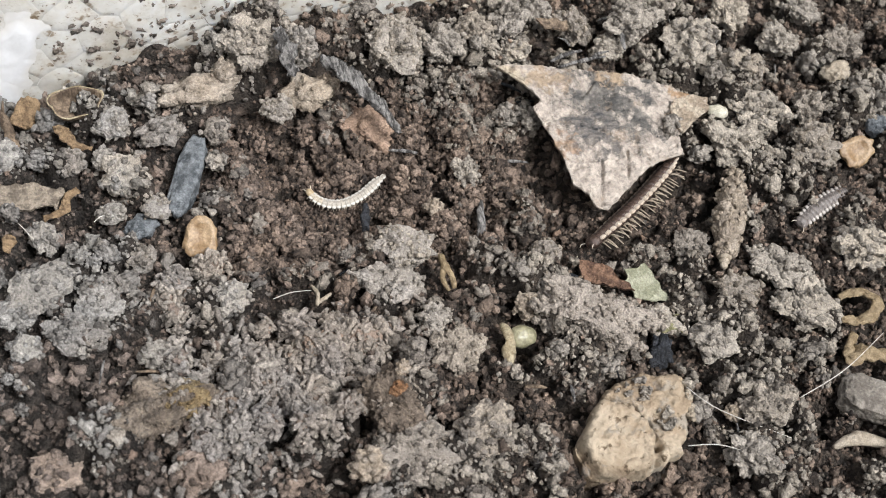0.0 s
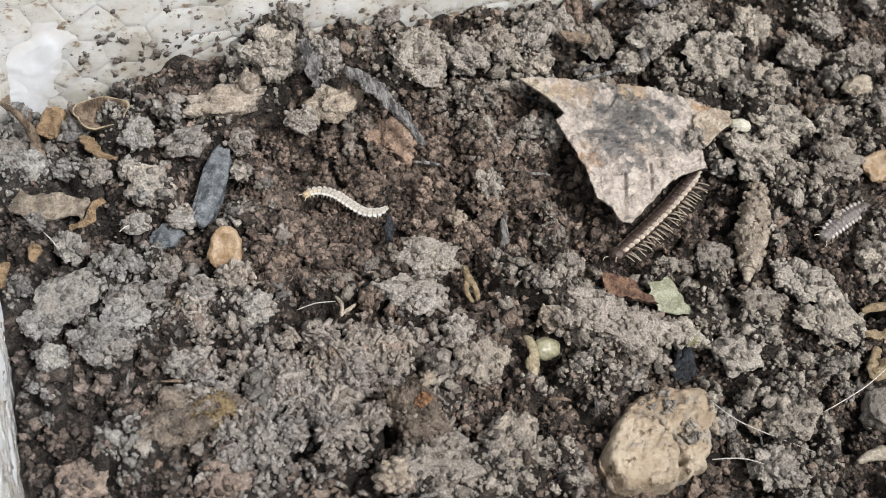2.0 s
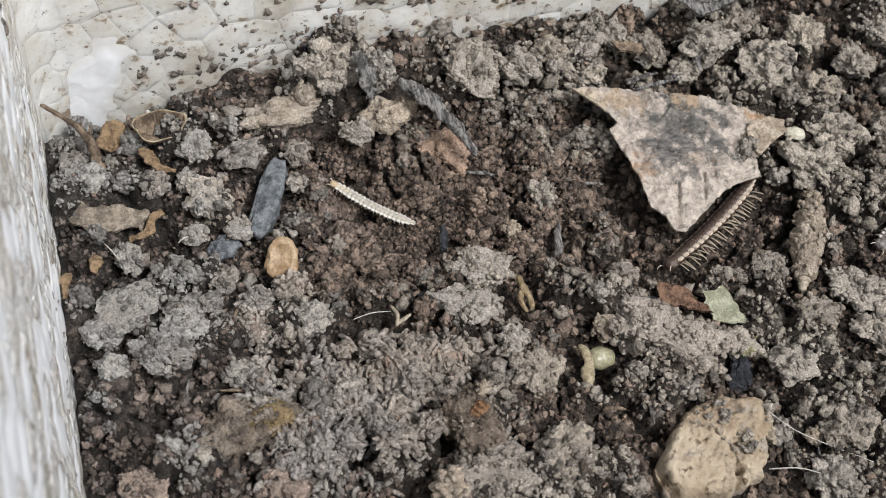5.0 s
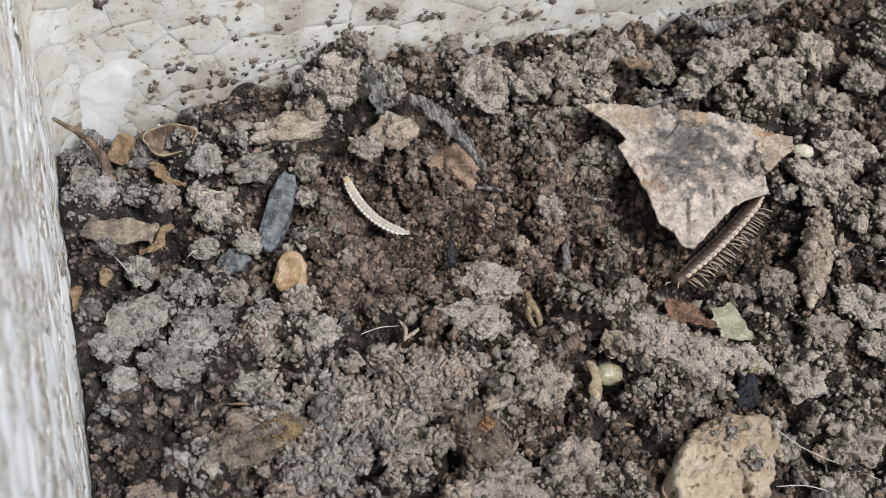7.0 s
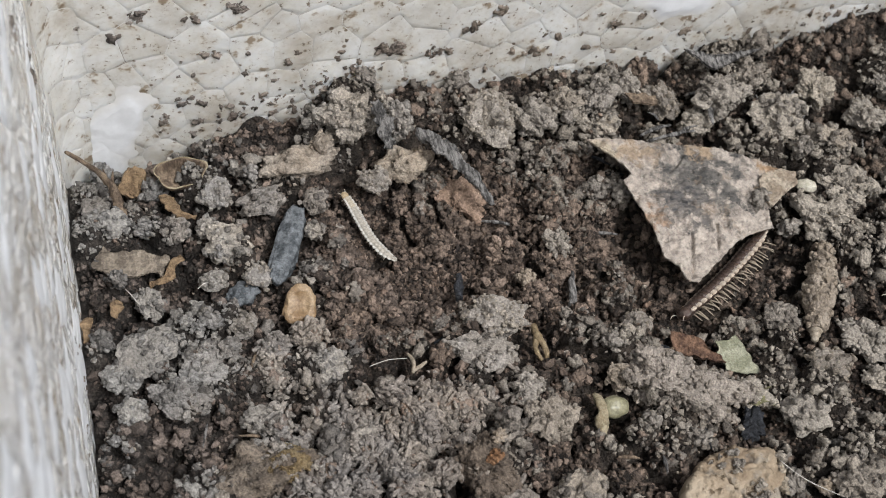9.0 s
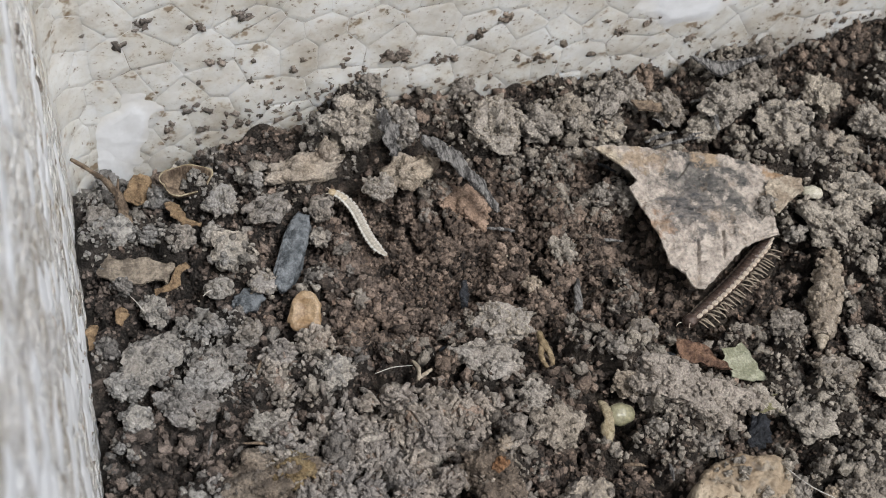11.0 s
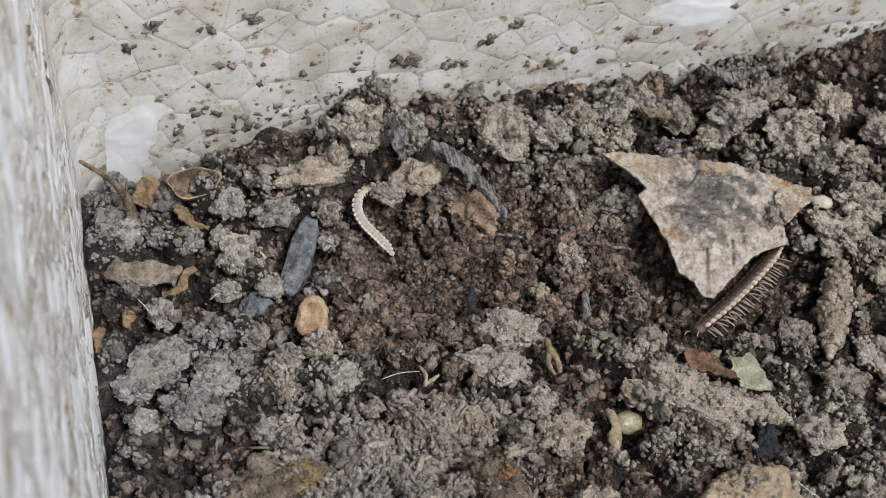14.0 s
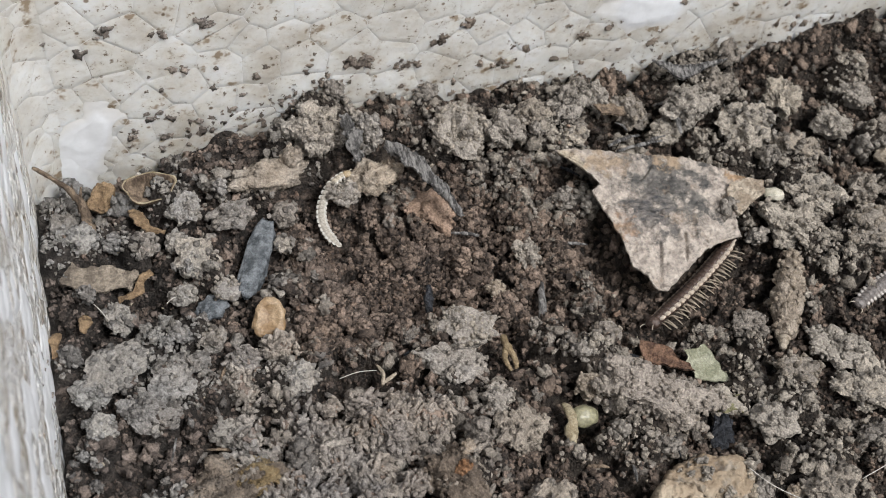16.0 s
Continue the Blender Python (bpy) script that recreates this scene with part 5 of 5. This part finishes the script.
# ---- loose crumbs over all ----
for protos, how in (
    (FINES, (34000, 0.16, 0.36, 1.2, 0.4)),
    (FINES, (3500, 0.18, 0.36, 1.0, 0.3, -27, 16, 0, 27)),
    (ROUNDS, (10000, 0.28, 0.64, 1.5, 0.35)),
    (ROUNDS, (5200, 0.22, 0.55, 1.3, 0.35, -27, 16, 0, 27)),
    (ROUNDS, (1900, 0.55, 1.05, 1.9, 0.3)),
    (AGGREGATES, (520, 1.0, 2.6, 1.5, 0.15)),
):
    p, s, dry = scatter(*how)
    for mat, name, tag, lo, hi in ((SOIL_FINE_SHADE if protos is FINES else SOIL_DARK, "moist_soil_crumbs", "dark moist soil crumbs with gap shade in their tone, strewn over the soil", -9, 0.5),
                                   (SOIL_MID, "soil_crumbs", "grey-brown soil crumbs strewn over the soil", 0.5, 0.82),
                                   (SOIL_PALE, "dry_soil_crumbs", "pale dry soil crumbs with lit tops in their tone, strewn over the soil", 0.82, 9)):
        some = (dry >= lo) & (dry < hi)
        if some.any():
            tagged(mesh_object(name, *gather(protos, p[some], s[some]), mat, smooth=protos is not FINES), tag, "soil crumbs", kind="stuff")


r_ = np.random.default_rng(52)
x, y = r_.normal(-25, 7.0, 2600), r_.normal(-16.5, 5.6, 2600)
lump = swell_at(x, y)
some = (r_.random(2600) < 0.35 + 0.3 * lump) & (y > -30) & free(x, y, np.full(2600, 0.5))
x, y = x[some], y[some]
tagged(mesh_object("worm_cast_pellets", *gather(PELLETS, np.column_stack([x, y, ground_at(x, y) + r_.uniform(0.1, 0.7, len(x))]), r_.uniform(0.4, 0.66, len(x))), SOIL_CAST), "dry pinkish-grey worm cast pellets heaped on the soil", "worm casts", kind="stuff")


# ---- millipedes ----
def ring_bm(length, width, height):
    bm = bmesh.new()
    bmesh.ops.create_uvsphere(bm, u_segments=14, v_segments=10, radius=1.0)
    for p in bm.verts:
        x, y, z = p.co
        p.co = (math.copysign(abs(x) ** 0.85, x) * length * 0.85, y * width * 0.4, z * height * 0.5)
    return bm


def keel_bm(length, width, side, reach=0.55):
    bm = bmesh.new()
    bmesh.ops.create_uvsphere(bm, u_segments=10, v_segments=8, radius=1.0)
    for p in bm.verts:
        x, y, z = p.co
        p.co = (math.copysign(abs(x) ** 0.7, x) * length * reach - 0.06 * length, math.copysign(abs(y) ** 0.8, y) * width * 0.2 + side * width * 0.34, z * width * 0.1 + width * 0.08)
    return bm


def leg_mesh(width, mat, side, reach):
    ob = strand("leg", ((0, side * width * 0.14, -width * 0.2), (0, side * width * 0.42, -width * 0.22), (0.02, side * width * reach, -width * 0.5)), (width * 0.042, width * 0.038, width * 0.018), mat, sides=5)
    me = ob.data
    bpy.data.objects.remove(ob)
    return me


def millipede(label, length, width, count, ring_mat, keel_mat, leg_mat, head_mat, reach=0.75, spread=0.36, front_mat=None):
    """A flat-backed millipede of rings with side keels; its pieces run from tail to head. Returns the thing and its pieces."""
    body = empty("millipede")
    tagged(body, label, "millipede")
    step = length / (count + 1)
    legs = {s: leg_mesh(width, leg_mat, s, reach) for s in (-1, 1)}
    pieces = []
    for k in range(count):
        taper = min(1.0, 0.5 + 0.22 * k, 0.82 + 0.06 * (count - 1 - k))
        w = width * taper
        ring = part("ring", ring_bm(step, w, w * 0.62), front_mat if front_mat and k > count - 4 else ring_mat, body)
        for side in (-1, 1):
            part("keel", keel_bm(step, w, side, spread), keel_mat, ring)
            if k > 1:
                for dx in (-0.22, 0.22):
                    leg = new("leg", legs[side])
                    leg.parent = ring
                    leg.matrix_basis = pose(dx * step * MM, 0, 0, side * (12 * math.sin(k * 1.7 + dx * 9)), 0, 14 * math.sin(k * 0.9 + dx * 5) + 6 * math.sin(k * 4.3 + dx * 21))
        pieces.append(ring)
    head = part("head", ring_bm(step * 1.2, width * 0.95, width * 0.6), head_mat, body, "rounded head")
    for side in (-1, 1):
        strand("antenna", ((step * 0.4, side * width * 0.15, 0), (step * 1.1, side * width * 0.35, width * 0.1), (step * 1.5, side * width * 0.42, 0)), (0.06, 0.06, 0.05), leg_mat, head, sides=5)
    return body, pieces + [head]


def lay(pieces, spots):
    for ob, m in zip(pieces, spots):
        ob.matrix_basis = m


def along(x0, y0, z0, x1, y1, z1, count, bend, roll):
    """Poses of pieces along a slightly bent line from tail to head."""
    out = []
    a, b = Vector((x0, y0, z0)), Vector((x1, y1, z1))
    side = (b - a).cross(Vector((0, 0, 1))).normalized()
    base = math.degrees(math.atan2(b.y - a.y, b.x - a.x))
    for k in range(count):
        t = (k + 0.5) / count
        p = a.lerp(b, t) + side * bend * math.sin(math.pi * t)
        turn = -math.degrees(bend * math.pi * math.cos(math.pi * t) / (b - a).length)
        out.append(pose(p.x * MM, p.y * MM, p.z * MM, 0, 0, base + turn) @ pose(0, 0, 0, roll, 0, 0))
    return out


case = empty("pupal_case")
tagged(case, "tapered soil-crusted pupal case with a pale ribbed tip", "pupal case")
strand("shell", ((43.4, 3.0, 2.2), (41.6, -0.6, 2.3), (39.8, -4.0, 2.2), (38.0, -7.6, 1.9), (36.9, -9.6, 1.6)), (0.6, 1.6, 1.95, 1.7, 1.05), SOIL_TAN, case, sides=18, rough=0.4, steps=8)
r_ = np.random.default_rng(70)
k_ = r_.random(190)
a_ = r_.uniform(0, 2 * math.pi, 190)
w_ = 2.0 * np.sin(np.pi * (0.14 + 0.72 * k_)) ** 0.8
at_ = np.column_stack([43.2 - 6.2 * k_ + w_ * np.cos(a_) * 0.88, 2.6 - 12.0 * k_ - w_ * np.cos(a_) * 0.45, 2.2 + w_ * np.sin(a_) - 0.5 * k_])
mesh_object("crust", *gather(BEADS, at_, r_.uniform(0.25, 0.6, 190)), SOIL_TAN, case)
for k in range(3):
    bm = bmesh.new()
    bmesh.ops.create_uvsphere(bm, u_segments=14, v_segments=8, radius=1.0)
    bmesh.ops.scale(bm, vec=(0.95 - 0.2 * k, 0.5, 0.9 - 0.2 * k), verts=bm.verts)
    bmesh.ops.rotate(bm, cent=(0, 0, 0), matrix=Matrix.Rotation(radians(-27), 3, "Z"), verts=bm.verts)
    bmesh.ops.translate(bm, vec=(36.8 - 0.28 * k, -9.8 - 0.55 * k, 1.6 - 0.05 * k), verts=bm.verts)
    part("tip_ring", bm, HUSK_PALE, case, "pale ribbed tip")

brown, rings = millipede("dark brown flat-backed millipede with pale keels and straw legs", 20.5, 3.0, 19, BROWN_RING, BROWN_KEEL, BROWN_LEG, BROWN_RING, 0.85, 0.48)
lay(rings, along(36.6, 7.4, 1.0, 19.6, -3.8, 1.0, 20, -0.5, 46))
grey, rings = millipede("greyish-brown flat-backed millipede half hidden in soil", 13.0, 2.6, 14, GREY_RING, GREY_KEEL, BROWN_LEG, GREY_RING, 0.5)
lay(rings, along(62.2, -1.4, -1.2, 50.0, -6.6, 1.3, 15, 0.6, -10))

crawler, crawler_rings = millipede("cream-white flat-backed millipede crawling over soil", 12.4, 1.42, 19, CREAM, KEEL_CREAM, LEG_CREAM, HEAD_CREAM, 0.42, 0.52, FRONT_CREAM)
CRAWL = []


def crawl(t, x, y, heading, k1, k2, k3):
    """Where the crawler lies at t seconds: its tail, the tail's heading (radians) and how the heading changes along the body."""
    CRAWL.append((t, x, y, heading, k1, k2, k3))


crawl(0, -4.3, 13.7, 3.59, 0.85, -2.66, -0.02)
crawl(1, -5.4, 12.7, 3.66, -0.59, -1.96, 0.37)
crawl(2, -7.7, 11.7, 3.85, -5.33, 3.97, 1.39)
crawl(3, -9.4, 11.2, 3.33, -3.41, 3.27, -0.02)
crawl(4, -11.0, 10.8, 2.56, -0.40, 0.88, 0.04)
crawl(6.5, -12.5, 12.1, 2.90, -1.11, -0.37, 0.13)
crawl(7.5, -14.3, 12.6, 2.76, -2.07, 1.08, 0.10)
crawl(8.5, -15.6, 13.1, 2.51, -1.77, 0.96, 0.15)
crawl(11, -17.7, 15.8, 2.37, -2.54, 2.66, 0.39)
crawl(11.5, -18.0, 16.4, 1.95, -0.80, 1.66, 0.18)
crawl(12, -18.4, 17.1, 1.89, -0.12, 0.95, 0.15)
crawl(12.5, -18.0, 17.3, 2.03, -0.94, 1.84, 0.23)
crawl(13, -17.3, 16.4, 2.25, -1.03, 0.89, -0.04)
crawl(13.3, -17.3, 15.8, 2.17, -0.37, -0.32, -0.03)
crawl(13.6, -17.6, 16.0, 1.60, 3.18, -3.55, -1.21)
crawl(14, -17.7, 16.6, 1.80, 2.42, -3.54, -0.90)
crawl(14.4, -17.8, 16.6, 1.97, 1.36, -2.84, -0.81)
crawl(14.7, -18.4, 17.3, 1.77, 2.05, -3.51, -0.99)
crawl(15, -18.1, 17.6, 2.17, 0.35, -2.44, -0.41)
crawl(15.3, -18.2, 17.6, 2.29, -0.57, -1.89, -0.11)
crawl(15.6, -18.9, 18.4, 2.33, -2.01, -0.85, 0.63)
crawl(15.8, -19.7, 18.1, 2.36, -1.72, -1.05, 0.39)
crawl(16, -18.6, 18.2, 2.29, -1.56, -1.16, 0.39)


def body_at(t, count=20, length=12.4):
    ts = [row[0] for row in CRAWL]
    x, y, a, k1, k2, k3 = [float(np.interp(t, ts, [row[c] for row in CRAWL])) for c in range(1, 7)]
    out, n = [], count * 4
    for i in range(n):
        s = i / n
        th = a + k1 * s + k2 * s * s + k3 * s**3
        if i % 4 == 2:
            out.append((x, y, th))
        x, y = x + math.cos(th) * length / n, y + math.sin(th) * length / n
    return out


def crawler_height(x, y):
    near = max(ground_at(x + dx, y + dy) for dx in (-0.9, 0, 0.9) for dy in (-0.9, 0, 0.9))
    return 0.6 * float(near) + 0.4 * float(lie(x, y)) + 1.2 + float(hill(x, y, -21, 30, 6, 4, 1.6)) + float(hill(x, y, -15.5, 26.5, 3.6, 3.4, 2.7))


def motions():
    times = [k * 0.25 for k in range(65)]
    root, tracks = [], [[] for _ in crawler_rings]
    for t in times:
        spots = body_at(t)
        zs = np.array([crawler_height(x, y) for x, y, _ in spots])
        zs = np.convolve(np.pad(zs, 3, mode="edge"), np.ones(7) / 7, mode="valid")
        mx, my, ma = spots[10]
        base = pose(mx * MM, my * MM, zs[10] * MM, 0, 0, math.degrees(ma))
        root.append((t, base))
        for k, (x, y, th) in enumerate(spots):
            slope = math.degrees(math.atan2(zs[min(k + 1, 19)] - zs[max(k - 1, 0)], 1.2))
            m = pose(x * MM, y * MM, zs[k] * MM, 0, 0, math.degrees(th)) @ pose(0, 0, 0, 0, -slope, 0)
            tracks[k].append((t, base.inverted() @ m))
    walk(crawler, root)
    for ob, rows in zip(crawler_rings, tracks):
        walk(ob, rows)


motions()
